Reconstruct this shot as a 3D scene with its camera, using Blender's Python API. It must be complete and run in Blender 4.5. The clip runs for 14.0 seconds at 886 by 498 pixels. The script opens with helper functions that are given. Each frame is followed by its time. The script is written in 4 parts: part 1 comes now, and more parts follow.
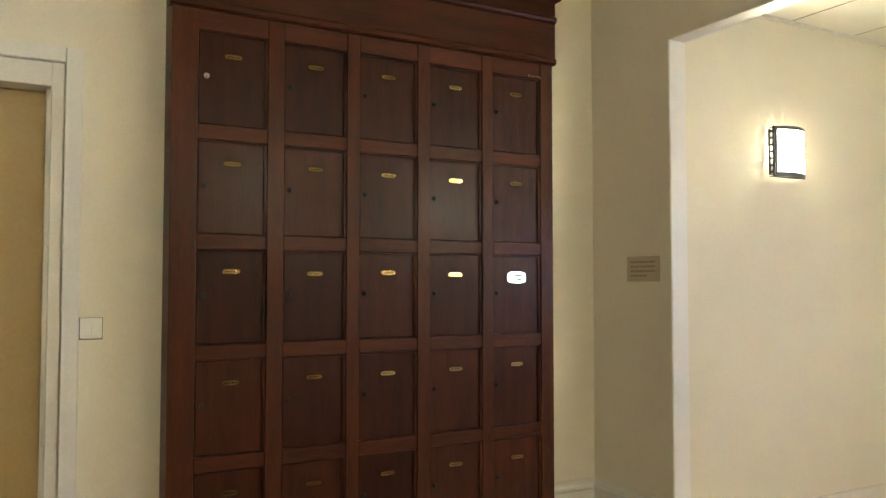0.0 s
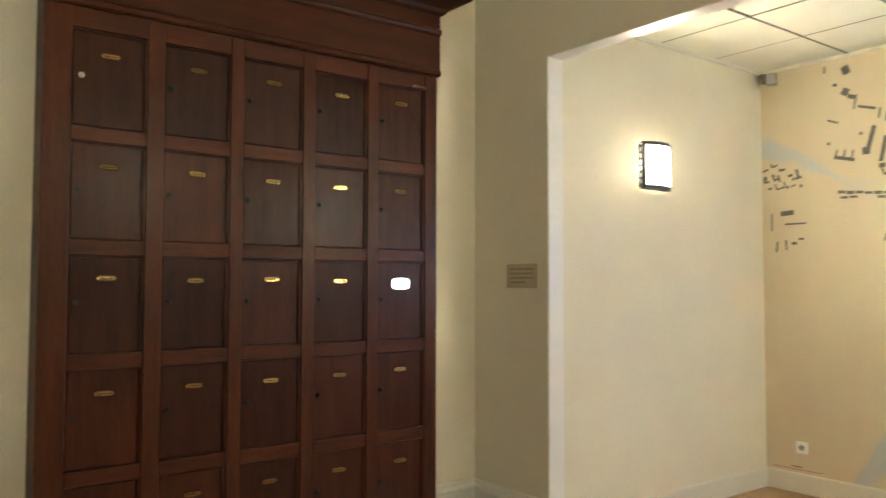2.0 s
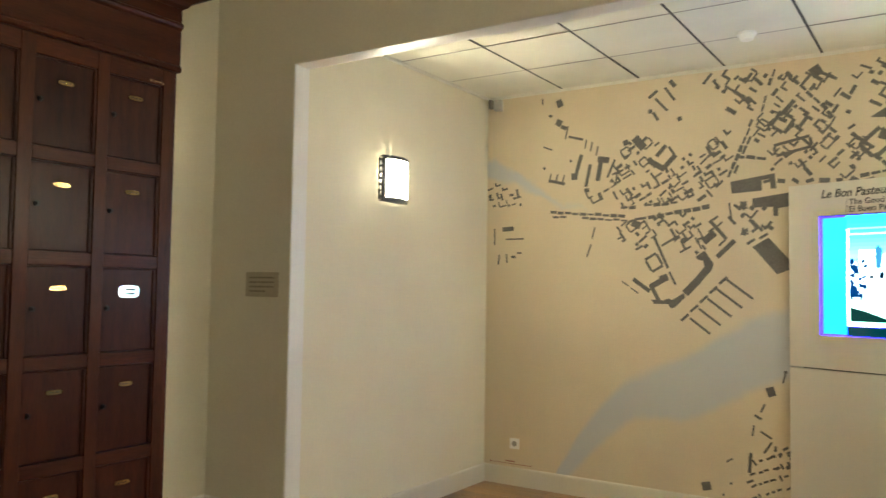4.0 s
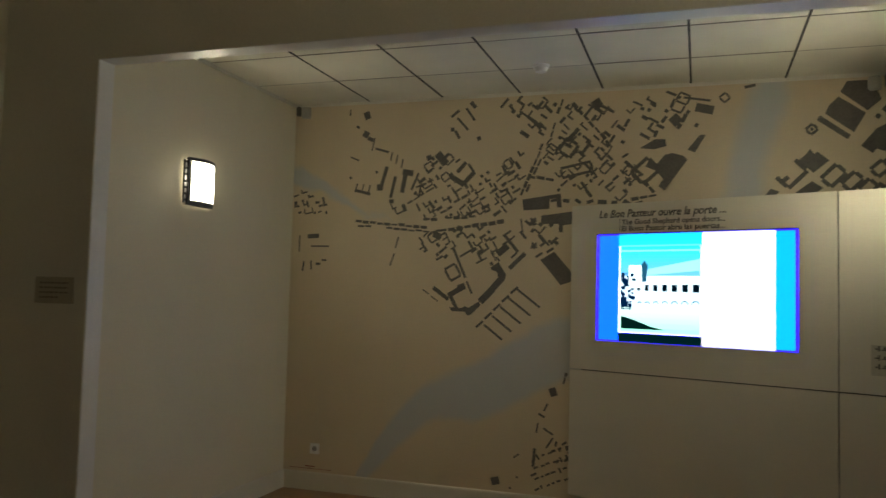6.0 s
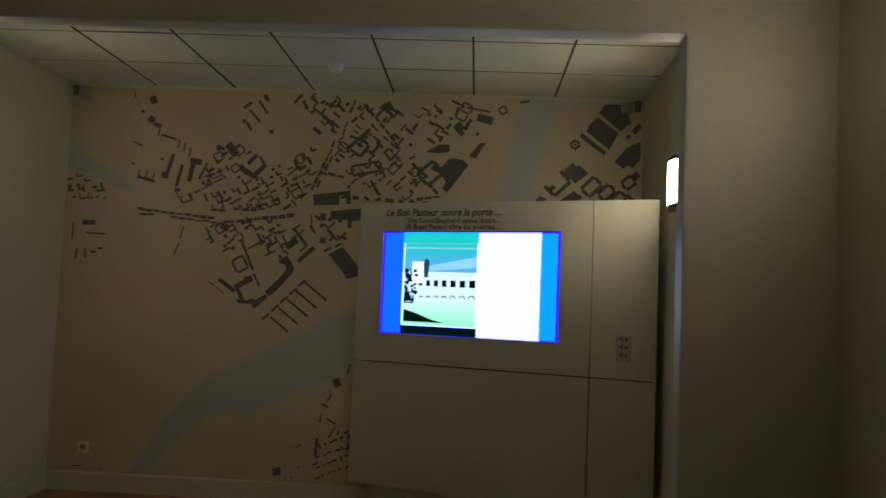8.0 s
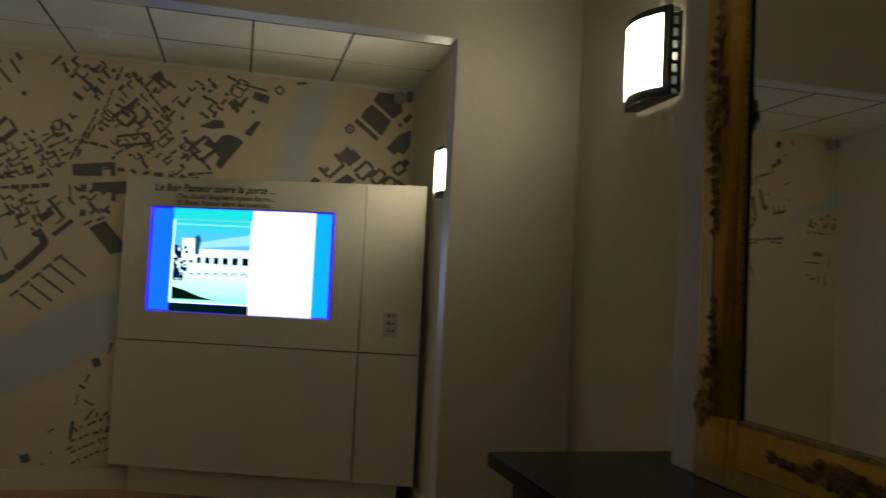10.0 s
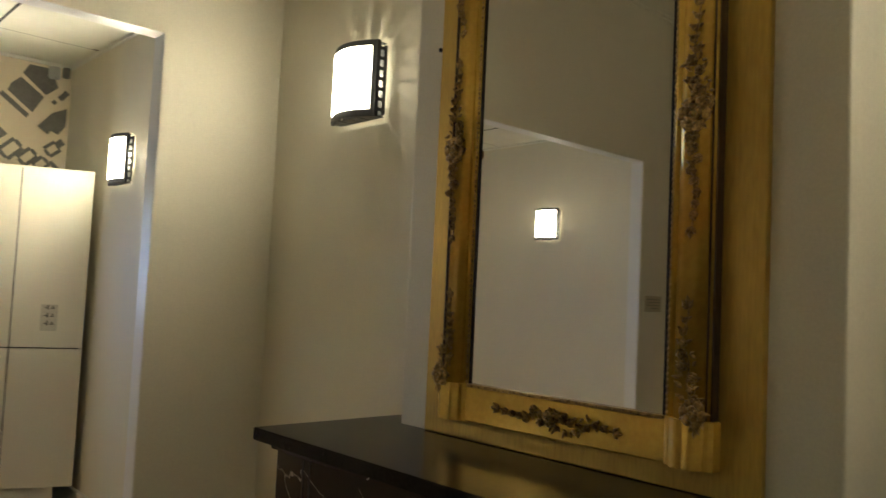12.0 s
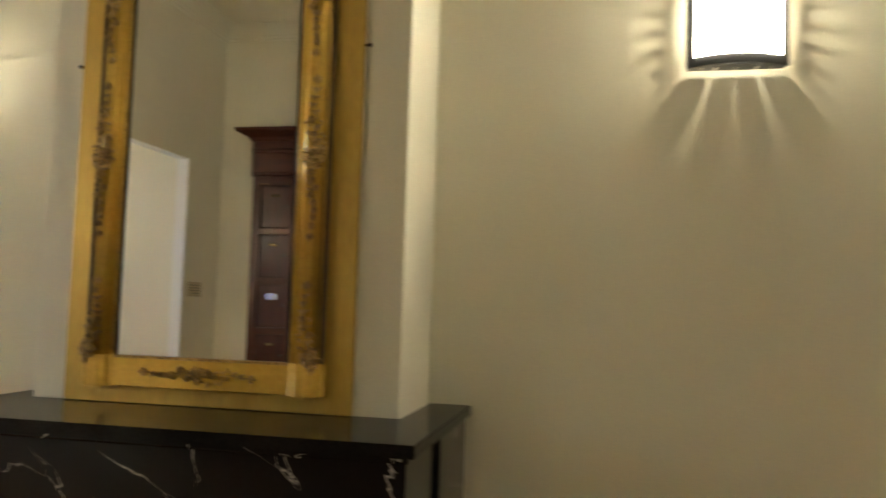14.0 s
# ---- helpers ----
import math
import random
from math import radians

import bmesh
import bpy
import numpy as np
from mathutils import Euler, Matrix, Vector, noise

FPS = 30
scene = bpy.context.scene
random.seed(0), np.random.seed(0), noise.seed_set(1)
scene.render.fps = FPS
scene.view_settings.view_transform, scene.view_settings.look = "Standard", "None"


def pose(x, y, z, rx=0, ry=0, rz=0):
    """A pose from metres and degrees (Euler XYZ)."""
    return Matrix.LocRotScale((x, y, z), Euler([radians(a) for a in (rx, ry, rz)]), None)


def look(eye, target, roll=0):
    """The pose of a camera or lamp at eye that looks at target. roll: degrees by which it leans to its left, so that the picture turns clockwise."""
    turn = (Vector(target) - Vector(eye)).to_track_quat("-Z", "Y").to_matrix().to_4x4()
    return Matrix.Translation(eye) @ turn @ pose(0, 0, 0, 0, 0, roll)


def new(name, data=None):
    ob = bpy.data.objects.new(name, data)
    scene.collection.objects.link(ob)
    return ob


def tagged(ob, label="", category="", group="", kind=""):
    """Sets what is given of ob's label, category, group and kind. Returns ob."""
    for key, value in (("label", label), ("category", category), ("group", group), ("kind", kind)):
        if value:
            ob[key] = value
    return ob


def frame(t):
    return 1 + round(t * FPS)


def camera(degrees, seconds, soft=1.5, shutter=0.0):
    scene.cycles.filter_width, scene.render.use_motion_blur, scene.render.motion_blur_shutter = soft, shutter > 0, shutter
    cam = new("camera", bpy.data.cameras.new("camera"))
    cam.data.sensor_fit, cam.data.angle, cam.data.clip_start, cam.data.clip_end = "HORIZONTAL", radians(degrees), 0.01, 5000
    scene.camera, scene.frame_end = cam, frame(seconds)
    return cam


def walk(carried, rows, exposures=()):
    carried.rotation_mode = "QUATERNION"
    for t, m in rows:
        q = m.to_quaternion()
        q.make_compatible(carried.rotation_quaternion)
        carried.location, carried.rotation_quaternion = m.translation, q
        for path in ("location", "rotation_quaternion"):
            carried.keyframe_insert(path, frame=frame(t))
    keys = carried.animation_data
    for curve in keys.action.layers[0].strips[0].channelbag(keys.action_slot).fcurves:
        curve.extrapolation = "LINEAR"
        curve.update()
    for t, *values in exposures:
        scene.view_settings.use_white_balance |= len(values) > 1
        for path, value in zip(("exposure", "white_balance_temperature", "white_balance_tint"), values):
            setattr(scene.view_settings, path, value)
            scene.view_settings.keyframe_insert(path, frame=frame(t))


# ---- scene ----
cam = camera(58.8, 14.0, soft=1.5, shutter=0.5)

PATH = [
    (0, (3.1, -5.367, 1.442), (1.348, -4.406, 1.526), 0.0),
    (0.5, (3.112, -5.361, 1.456), (1.364, -4.393, 1.535), 0.1),
    (1, (3.108, -5.352, 1.45), (1.379, -4.351, 1.537), 0.0),
    (1.5, (3.156, -5.314, 1.487), (1.457, -4.261, 1.559), 0.4),
    (2, (3.147, -5.399, 1.465), (1.555, -4.192, 1.554), 0.1),
    (2.5, (3.118, -5.447, 1.479), (1.658, -4.082, 1.568), 0.2),
    (3, (3.12, -5.423, 1.482), (1.787, -3.935, 1.575), 0.5),
    (5.5, (3.066, -5.57, 1.535), (2.322, -3.716, 1.647), 1.3),
    (6, (3.065, -5.612, 1.532), (2.444, -3.715, 1.651), 1.5),
    (6.5, (3.074, -5.635, 1.524), (2.567, -3.704, 1.648), 1.8),
    (7, (3.069, -5.692, 1.505), (2.706, -3.73, 1.639), 1.9),
    (7.5, (3.076, -5.744, 1.491), (2.858, -3.76, 1.629), 2.1),
    (10, (3.004, -5.967, 1.49), (3.503, -4.033, 1.596), 2.8),
    (10.5, (2.876, -6.054, 1.497), (3.611, -4.197, 1.606), 2.5),
    (11, (2.725, -6.066, 1.502), (3.728, -4.339, 1.615), 2.3),
    (11.5, (2.614, -6.073, 1.494), (3.805, -4.471, 1.613), 2.6),
    (12, (2.463, -6.092, 1.486), (3.81, -4.619, 1.608), 2.7),
    (12.5, (2.286, -6.092, 1.48), (3.784, -4.773, 1.612), 2.9),
    (13, (2.042, -6.096, 1.461), (3.717, -5.015, 1.621), 2.8),
    (13.5, (1.837, -6.106, 1.459), (3.672, -5.327, 1.616), 2.5),
    (14, (1.615, -6.135, 1.453), (3.567, -5.726, 1.59), 1.7),
]
walk(cam, [(t, look(eye, target, roll)) for t, eye, target, roll in PATH],
     exposures=[(0, 0.42), (3.2, 0.38), (5.3, -1.38), (5.9, -1.92), (6.5, -2.35), (7.7, -2.8), (10, -2.45), (11, -1.9), (11.5, -1.2), (12, -0.56), (12.5, -0.32), (13, 0.0), (13.5, 0.2), (14, 0.36)])

# ---------------------------------------------------------------- world
world = bpy.data.worlds.new("world")
world.use_nodes = True
world.node_tree.nodes["Background"].inputs[0].default_value = (0.02, 0.02, 0.022, 1)
world.node_tree.nodes["Background"].inputs[1].default_value = 0.2
scene.world = world

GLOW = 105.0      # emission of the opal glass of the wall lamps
BULB = 8.0      # watts of the bulb inside each wall lamp
SCREEN = 4.0     # gain of the display


# ---------------------------------------------------------------- materials
def material(name, colour, rough=0.5, metal=0.0, var=0.1, scale=4.0, fine=60.0, bump=0.05, coat=0.0, coat_rough=0.1, stretch=(1, 1, 1), tint=None, spec=0.5):
    """A surface with large stains, fine grain in colour, gloss and relief."""
    m = bpy.data.materials.new(name)
    m.use_nodes = True
    nt = m.node_tree
    n, l = nt.nodes, nt.links
    b = n["Principled BSDF"]
    tc = n.new("ShaderNodeTexCoord")
    mp = n.new("ShaderNodeMapping")
    mp.inputs["Scale"].default_value = stretch
    l.new(tc.outputs["Object"], mp.inputs[0])
    big = n.new("ShaderNodeTexNoise")
    big.inputs["Scale"].default_value, big.inputs["Detail"].default_value = scale, 5
    small = n.new("ShaderNodeTexNoise")
    small.inputs["Scale"].default_value, small.inputs["Detail"].default_value = fine, 4
    l.new(mp.outputs[0], big.inputs["Vector"])
    l.new(mp.outputs[0], small.inputs["Vector"])
    ramp = n.new("ShaderNodeMix")
    ramp.data_type = "RGBA"
    other = tint or [c * (1 - 2 * var) for c in colour]
    ramp.inputs[6].default_value = (*[min(1, c * (1 + var)) for c in colour], 1)
    ramp.inputs[7].default_value = (*other, 1)
    add = n.new("ShaderNodeMath")
    add.operation = "MULTIPLY_ADD"
    add.inputs[1].default_value, add.inputs[2].default_value = 0.45, 0.0
    l.new(small.outputs[0], add.inputs[0])
    add2 = n.new("ShaderNodeMath")
    add2.operation = "MULTIPLY_ADD"
    add2.inputs[1].default_value = 0.55
    l.new(big.outputs[0], add2.inputs[0])
    l.new(add.outputs[0], add2.inputs[2])
    rng = n.new("ShaderNodeMapRange")
    rng.inputs[1].default_value, rng.inputs[2].default_value = 0.32, 0.68
    l.new(add2.outputs[0], rng.inputs[0])
    l.new(rng.outputs[0], ramp.inputs[0])
    l.new(ramp.outputs[2], b.inputs["Base Color"])
    rr = n.new("ShaderNodeMapRange")
    rr.inputs[3].default_value, rr.inputs[4].default_value = max(0.02, rough * 0.8), min(1, rough * 1.2)
    l.new(small.outputs[0], rr.inputs[0])
    l.new(rr.outputs[0], b.inputs["Roughness"])
    b.inputs["Metallic"].default_value = metal
    b.inputs["Specular IOR Level"].default_value = spec
    b.inputs["Coat Weight"].default_value, b.inputs["Coat Roughness"].default_value = coat, coat_rough
    if bump:
        bp = n.new("ShaderNodeBump")
        bp.inputs["Strength"].default_value, bp.inputs["Distance"].default_value = bump, 0.01
        l.new(small.outputs[0], bp.inputs["Height"])
        l.new(bp.outputs[0], b.inputs["Normal"])
    return m


def glowing(name, colour, strength):
    m = bpy.data.materials.new(name)
    m.use_nodes = True
    b = m.node_tree.nodes["Principled BSDF"]
    b.inputs["Base Color"].default_value = (*[0.1 * c for c in colour], 1)
    b.inputs["Roughness"].default_value = 0.2
    b.inputs["Emission Color"].default_value = (*colour, 1)
    b.inputs["Emission Strength"].default_value = strength
    return m


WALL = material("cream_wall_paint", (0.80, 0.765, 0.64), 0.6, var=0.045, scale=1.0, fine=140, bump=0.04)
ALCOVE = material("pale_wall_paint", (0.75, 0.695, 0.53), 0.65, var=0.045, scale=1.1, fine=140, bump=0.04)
TRIM = material("white_trim_paint", (0.78, 0.77, 0.73), 0.45, var=0.04, scale=3, fine=90, bump=0.02)
CEIL = material("ceiling_plaster", (0.80, 0.77, 0.66), 0.8, var=0.04, scale=1.2, fine=120, bump=0.04)
TILE = material("mineral_ceiling_tile", (0.74, 0.72, 0.60), 0.85, var=0.05, scale=3, fine=220, bump=0.15)
GRID = material("ceiling_grid_metal", (0.70, 0.68, 0.58), 0.5, var=0.03, bump=0)
JOINT = material("dark_joint", (0.05, 0.045, 0.04), 0.8, bump=0)
WOOD = material("mahogany", (0.049, 0.0130, 0.0050), 0.42, var=0.32, scale=3.0, fine=26, bump=0.12, coat=0.085, coat_rough=0.24, spec=0.13, stretch=(7, 7, 0.7), tint=(0.022, 0.007, 0.004))
WOODH = material("mahogany_rail", (0.068, 0.0195, 0.0075), 0.42, var=0.28, scale=3.0, fine=26, bump=0.12, coat=0.085, coat_rough=0.24, spec=0.13, stretch=(0.7, 7, 7), tint=(0.032, 0.010, 0.005))
WOODV = material("mahogany_upright", (0.070, 0.0205, 0.0080), 0.42, var=0.28, scale=3.0, fine=26, bump=0.12, coat=0.085, coat_rough=0.24, spec=0.13, stretch=(7, 7, 0.7), tint=(0.036, 0.0115, 0.0055))
BRASS = material("worn_brass", (0.42, 0.28, 0.11), 0.2, metal=1, var=0.15, scale=30, fine=150, bump=0.05)
# paler than the brass plates, to colour in the screen's reflection
GLARENICKEL = material("screen_glare_nickel", (0.85, 0.84, 0.80), 0.14, metal=1, var=0.08, scale=30, fine=150, bump=0.02)
IRON = material("dark_lock_iron", (0.02, 0.016, 0.014), 0.45, metal=0.6, bump=0.05)
STEEL = material("polished_steel", (0.6, 0.58, 0.55), 0.25, metal=1, bump=0.02)
GILT = material("burnished_gilt", (0.95, 0.63, 0.13), 0.20, metal=0.42, var=0.06, scale=9, fine=60, bump=0.008, tint=(0.74, 0.47, 0.10))
GILTFLAT = material("matt_gilt_board", (0.60, 0.40, 0.085), 0.42, metal=0.35, var=0.10, scale=3, fine=45, bump=0.02, stretch=(3, 3, 0.4), tint=(0.44, 0.285, 0.06))
BRONZE = material("tarnished_gilt_ornament", (0.46, 0.305, 0.105), 0.36, metal=0.55, var=0.3, scale=40, fine=160, bump=0.1, tint=(0.11, 0.07, 0.03))
FRAMESIDE = material("dark_stained_frame_edge", (0.075, 0.042, 0.016), 0.5, var=0.2, scale=8, fine=70, bump=0.05, stretch=(3, 3, 0.4))
BLACKTOP = material("black_marble_shelf", (0.014, 0.013, 0.012), 0.22, var=0.3, scale=6, fine=90, bump=0.01, spec=0.10)
LAMPMETAL = material("anthracite_lamp_metal", (0.045, 0.047, 0.052), 0.5, metal=0.3, var=0.1, scale=20, fine=200, bump=0.05)
PANEL = material("white_laminate", (0.72, 0.68, 0.57), 0.42, var=0.03, scale=2, fine=90, bump=0.02)
INK = material("dark_grey_print", (0.14, 0.127, 0.116), 0.65, var=0.15, scale=8, fine=80, bump=0)
PLASTIC = material("white_plastic", (0.88, 0.87, 0.84), 0.35, var=0.03, bump=0.0)
PLAQUE = material("beige_plaque", (0.50, 0.45, 0.33), 0.5, var=0.05, bump=0.02)
PLAQUETEXT = material("plaque_lettering", (0.26, 0.23, 0.17), 0.6, bump=0)
DOORPAINT = material("ochre_door_paint", (0.42, 0.31, 0.14), 0.5, var=0.06, scale=2, fine=60, bump=0.04)
GLOSS = material("glossy_white_paint", (0.78, 0.76, 0.71), 0.40, var=0.03, scale=3, fine=90, bump=0.02)
TEXTINK = material("dark_lettering", (0.045, 0.04, 0.037), 0.6, bump=0)
RED = material("red_print", (0.30, 0.05, 0.03), 0.6, bump=0)


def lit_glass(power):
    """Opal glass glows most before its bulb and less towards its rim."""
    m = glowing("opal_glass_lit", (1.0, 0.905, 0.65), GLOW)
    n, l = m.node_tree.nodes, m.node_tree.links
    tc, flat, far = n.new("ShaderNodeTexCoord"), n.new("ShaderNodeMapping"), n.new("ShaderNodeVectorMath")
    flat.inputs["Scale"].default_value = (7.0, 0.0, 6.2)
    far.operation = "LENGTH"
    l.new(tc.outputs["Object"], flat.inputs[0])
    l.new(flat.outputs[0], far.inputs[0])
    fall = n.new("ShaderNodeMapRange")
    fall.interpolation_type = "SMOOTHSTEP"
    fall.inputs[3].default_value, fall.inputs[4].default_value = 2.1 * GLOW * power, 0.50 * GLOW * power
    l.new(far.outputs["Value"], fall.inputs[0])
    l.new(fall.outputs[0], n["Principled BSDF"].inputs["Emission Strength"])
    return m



def per_piece(m, low, high):
    """Lets every piece of the material be a little lighter or darker."""
    n, l = m.node_tree.nodes, m.node_tree.links
    info, hsv, rng = n.new("ShaderNodeObjectInfo"), n.new("ShaderNodeHueSaturation"), n.new("ShaderNodeMapRange")
    rng.inputs[3].default_value, rng.inputs[4].default_value = low, high
    l.new(info.outputs["Random"], rng.inputs[0])
    l.new(rng.outputs[0], hsv.inputs["Value"])
    b = n["Principled BSDF"]
    l.new(b.inputs["Base Color"].links[0].from_socket, hsv.inputs["Color"])
    l.new(hsv.outputs[0], b.inputs["Base Color"])


per_piece(WOOD, 0.65, 1.25)
per_piece(WOODH, 0.85, 1.2)


def marble():
    m = bpy.data.materials.new("black_veined_marble")
    m.use_nodes = True
    n, l = m.node_tree.nodes, m.node_tree.links
    b = n["Principled BSDF"]
    tc = n.new("ShaderNodeTexCoord")
    turn, draw = n.new("ShaderNodeMapping"), n.new("ShaderNodeMapping")
    turn.inputs["Rotation"].default_value = (0, radians(-36), 0)
    draw.inputs["Scale"].default_value = (0.42, 1.0, 1.25)
    l.new(tc.outputs["Object"], turn.inputs[0])
    l.new(turn.outputs[0], draw.inputs[0])
    warp = n.new("ShaderNodeTexNoise")
    warp.inputs["Scale"].default_value, warp.inputs["Detail"].default_value = 3.2, 6
    l.new(draw.outputs[0], warp.inputs["Vector"])
    mix = n.new("ShaderNodeMix")
    mix.data_type = "RGBA"
    mix.inputs[0].default_value = 0.22
    l.new(draw.outputs[0], mix.inputs[6])
    l.new(warp.outputs["Color"], mix.inputs[7])
    vor = n.new("ShaderNodeTexVoronoi")
    vor.feature = "DISTANCE_TO_EDGE"
    vor.inputs["Scale"].default_value = 5.0
    l.new(mix.outputs[2], vor.inputs["Vector"])
    gate = n.new("ShaderNodeTexNoise")
    gate.inputs["Scale"].default_value, gate.inputs["Detail"].default_value = 4.5, 2
    l.new(tc.outputs["Object"], gate.inputs["Vector"])
    gr = n.new("ShaderNodeMapRange")
    gr.inputs[1].default_value, gr.inputs[2].default_value = 0.40, 0.70
    gr.inputs[3].default_value, gr.inputs[4].default_value = 0.0, 0.014
    l.new(gate.outputs[0], gr.inputs[0])
    less = n.new("ShaderNodeMapRange")
    less.inputs[1].default_value = 0.0
    less.inputs[3].default_value, less.inputs[4].default_value = 1.0, 0.0
    l.new(vor.outputs["Distance"], less.inputs[0])
    l.new(gr.outputs[0], less.inputs[2])
    col = n.new("ShaderNodeMix")
    col.data_type = "RGBA"
    col.inputs[6].default_value = (0.012, 0.011, 0.011, 1)
    col.inputs[7].default_value = (0.55, 0.50, 0.42, 1)
    l.new(less.outputs[0], col.inputs[0])
    l.new(col.outputs[2], b.inputs["Base Color"])
    b.inputs["Roughness"].default_value = 0.16
    b.inputs["Specular IOR Level"].default_value = 0.32
    return m


def floor_wood():
    m = material("oak_floorboard", (0.36, 0.19, 0.07), 0.38, var=0.2, scale=2, fine=30, bump=0.05, coat=0.3, coat_rough=0.2, stretch=(1, 8, 8), tint=(0.22, 0.11, 0.04))
    per_piece(m, 0.75, 1.2)
    return m


def mapped_paper():
    """Sand-coloured printed wall covering with washed blue-grey river bands."""
    m = material("printed_map_paper", (0.69, 0.585, 0.41), 0.7, var=0.06, scale=1.2, fine=120, bump=0.03)
    n, l = m.node_tree.nodes, m.node_tree.links
    b = n["Principled BSDF"]
    src = b.inputs["Base Color"].links[0].from_socket
    tc = n.new("ShaderNodeTexCoord")
    wob = n.new("ShaderNodeTexNoise")
    wob.inputs["Scale"].default_value, wob.inputs["Detail"].default_value = 2.2, 4
    l.new(tc.outputs["Object"], wob.inputs["Vector"])
    sep = n.new("ShaderNodeSeparateXYZ")
    l.new(tc.outputs["Object"], sep.inputs[0])

    def calc(op, a, c, d=None):
        q = n.new("ShaderNodeMath")
        q.operation = op
        for k, v in enumerate((a, c, d)):
            if v is None:
                continue
            if isinstance(v, (int, float)):
                q.inputs[k].default_value = v
            else:
                l.new(v, q.inputs[k])
        return q.outputs[0]

    wx = calc("MULTIPLY_ADD", wob.outputs[0], 0.35, -0.175)
    x, z = calc("ADD", sep.outputs[0], wx), calc("ADD", sep.outputs[2], wx)

    def band(centre, half, soft):
        d = calc("ABSOLUTE", centre, 0)
        r = n.new("ShaderNodeMapRange")
        r.interpolation_type = "SMOOTHSTEP"
        r.inputs[3].default_value, r.inputs[4].default_value = 1, 0
        l.new(d, r.inputs[0])
        for k, v in ((1, calc("SUBTRACT", half, soft)), (2, calc("ADD", half, soft))):
            l.new(v, r.inputs[k])
        return r.outputs[0]

    course = n.new("ShaderNodeValToRGB")
    course.color_ramp.interpolation = "B_SPLINE"
    stops = [(0.0, 0.05, 0.05), (0.09, 0.165, 0.10), (0.19, 0.26, 0.11), (0.31, 0.355, 0.115), (0.53, 0.41, 0.15), (0.72, 0.475, 0.20), (1.0, 0.63, 0.17)]
    while len(course.color_ramp.elements) < len(stops):
        course.color_ramp.elements.new(0.5)
    for el, (at, mid, half) in zip(course.color_ramp.elements, stops):
        el.position, el.color = at, (mid, half, 0, 1)
    l.new(calc("MULTIPLY_ADD", x, 0.625, -0.375), course.inputs[0])
    sides = n.new("ShaderNodeSeparateColor")
    l.new(course.outputs[0], sides.inputs[0])
    low = band(calc("SUBTRACT", z, calc("MULTIPLY", sides.outputs[0], 2.0)), calc("MULTIPLY", sides.outputs[1], 1.25), 0.05)
    low = calc("MULTIPLY", low, calc("GREATER_THAN", x, 0.60))
    high = band(calc("SUBTRACT", x, calc("MULTIPLY_ADD", z, 0.246, 2.777)), calc("MULTIPLY_ADD", z, 0.0, 0.11), 0.07)
    west = band(calc("SUBTRACT", z, calc("MULTIPLY_ADD", x, -0.5, 2.45)), calc("MULTIPLY_ADD", x, -0.13, 0.085), 0.04)
    total = calc("MINIMUM", calc("ADD", calc("ADD", low, high), west), 1.0)
    mix = n.new("ShaderNodeMix")
    mix.data_type = "RGBA"
    mix.inputs[7].default_value = (0.50, 0.53, 0.54, 1)
    l.new(calc("MULTIPLY", total, 0.85), mix.inputs[0])
    l.new(src, mix.inputs[6])
    l.new(mix.outputs[2], b.inputs["Base Color"])
    return m


MARBLE, BOARD, PAPER = marble(), floor_wood(), mapped_paper()
MIRROR = bpy.data.materials.new("mirror_glass")
MIRROR.use_nodes = True
MIRROR.node_tree.nodes["Principled BSDF"].inputs["Metallic"].default_value = 1
MIRROR.node_tree.nodes["Principled BSDF"].inputs["Roughness"].default_value = 0.015
MIRROR.node_tree.nodes["Principled BSDF"].inputs["Base Color"].default_value = (0.74, 0.73, 0.70, 1)


# ---------------------------------------------------------------- building helpers
def box(bm, x0, x1, y0, y1, z0, z1, bevel=0.0):
    vs = bmesh.ops.create_cube(bm, size=1.0)["verts"]
    for v in vs:
        v.co = Vector(((x0 + x1) / 2 + v.co.x * (x1 - x0), (y0 + y1) / 2 + v.co.y * (y1 - y0), (z0 + z1) / 2 + v.co.z * (z1 - z0)))
    if bevel:
        es = list({e for v in vs for e in v.link_edges})
        bmesh.ops.bevel(bm, geom=es, offset=bevel, segments=2, profile=0.5, affect="EDGES")
    return bm


def one_box(*a, **k):
    return box(bmesh.new(), *a, **k)


def prism(bm, outline, along, a, b):
    """An outline of (u, v) pairs run along an axis from a to b: 'x': (y, z); 'y': (x, z); 'z': (x, y)."""
    def at(u, v, w):
        return {"x": (w, u, v), "y": (u, w, v), "z": (u, v, w)}[along]
    lo = [bm.verts.new(at(u, v, a)) for u, v in outline]
    hi = [bm.verts.new(at(u, v, b)) for u, v in outline]
    k = len(outline)
    for i in range(k):
        bm.faces.new((lo[i], lo[(i + 1) % k], hi[(i + 1) % k], hi[i]))
    bm.faces.new(lo[::-1])
    bm.faces.new(hi)
    bmesh.ops.recalc_face_normals(bm, faces=bm.faces[:])
    return bm


def cylinder(bm, centre, r, depth, axis="z", n=16, r2=None):
    turn = {"z": Matrix(), "x": Matrix.Rotation(radians(90), 4, "Y"), "y": Matrix.Rotation(radians(90), 4, "X")}[axis]
    bmesh.ops.create_cone(bm, cap_ends=True, segments=n, radius1=r, radius2=r if r2 is None else r2, depth=depth, matrix=Matrix.Translation(centre) @ turn)
    return bm


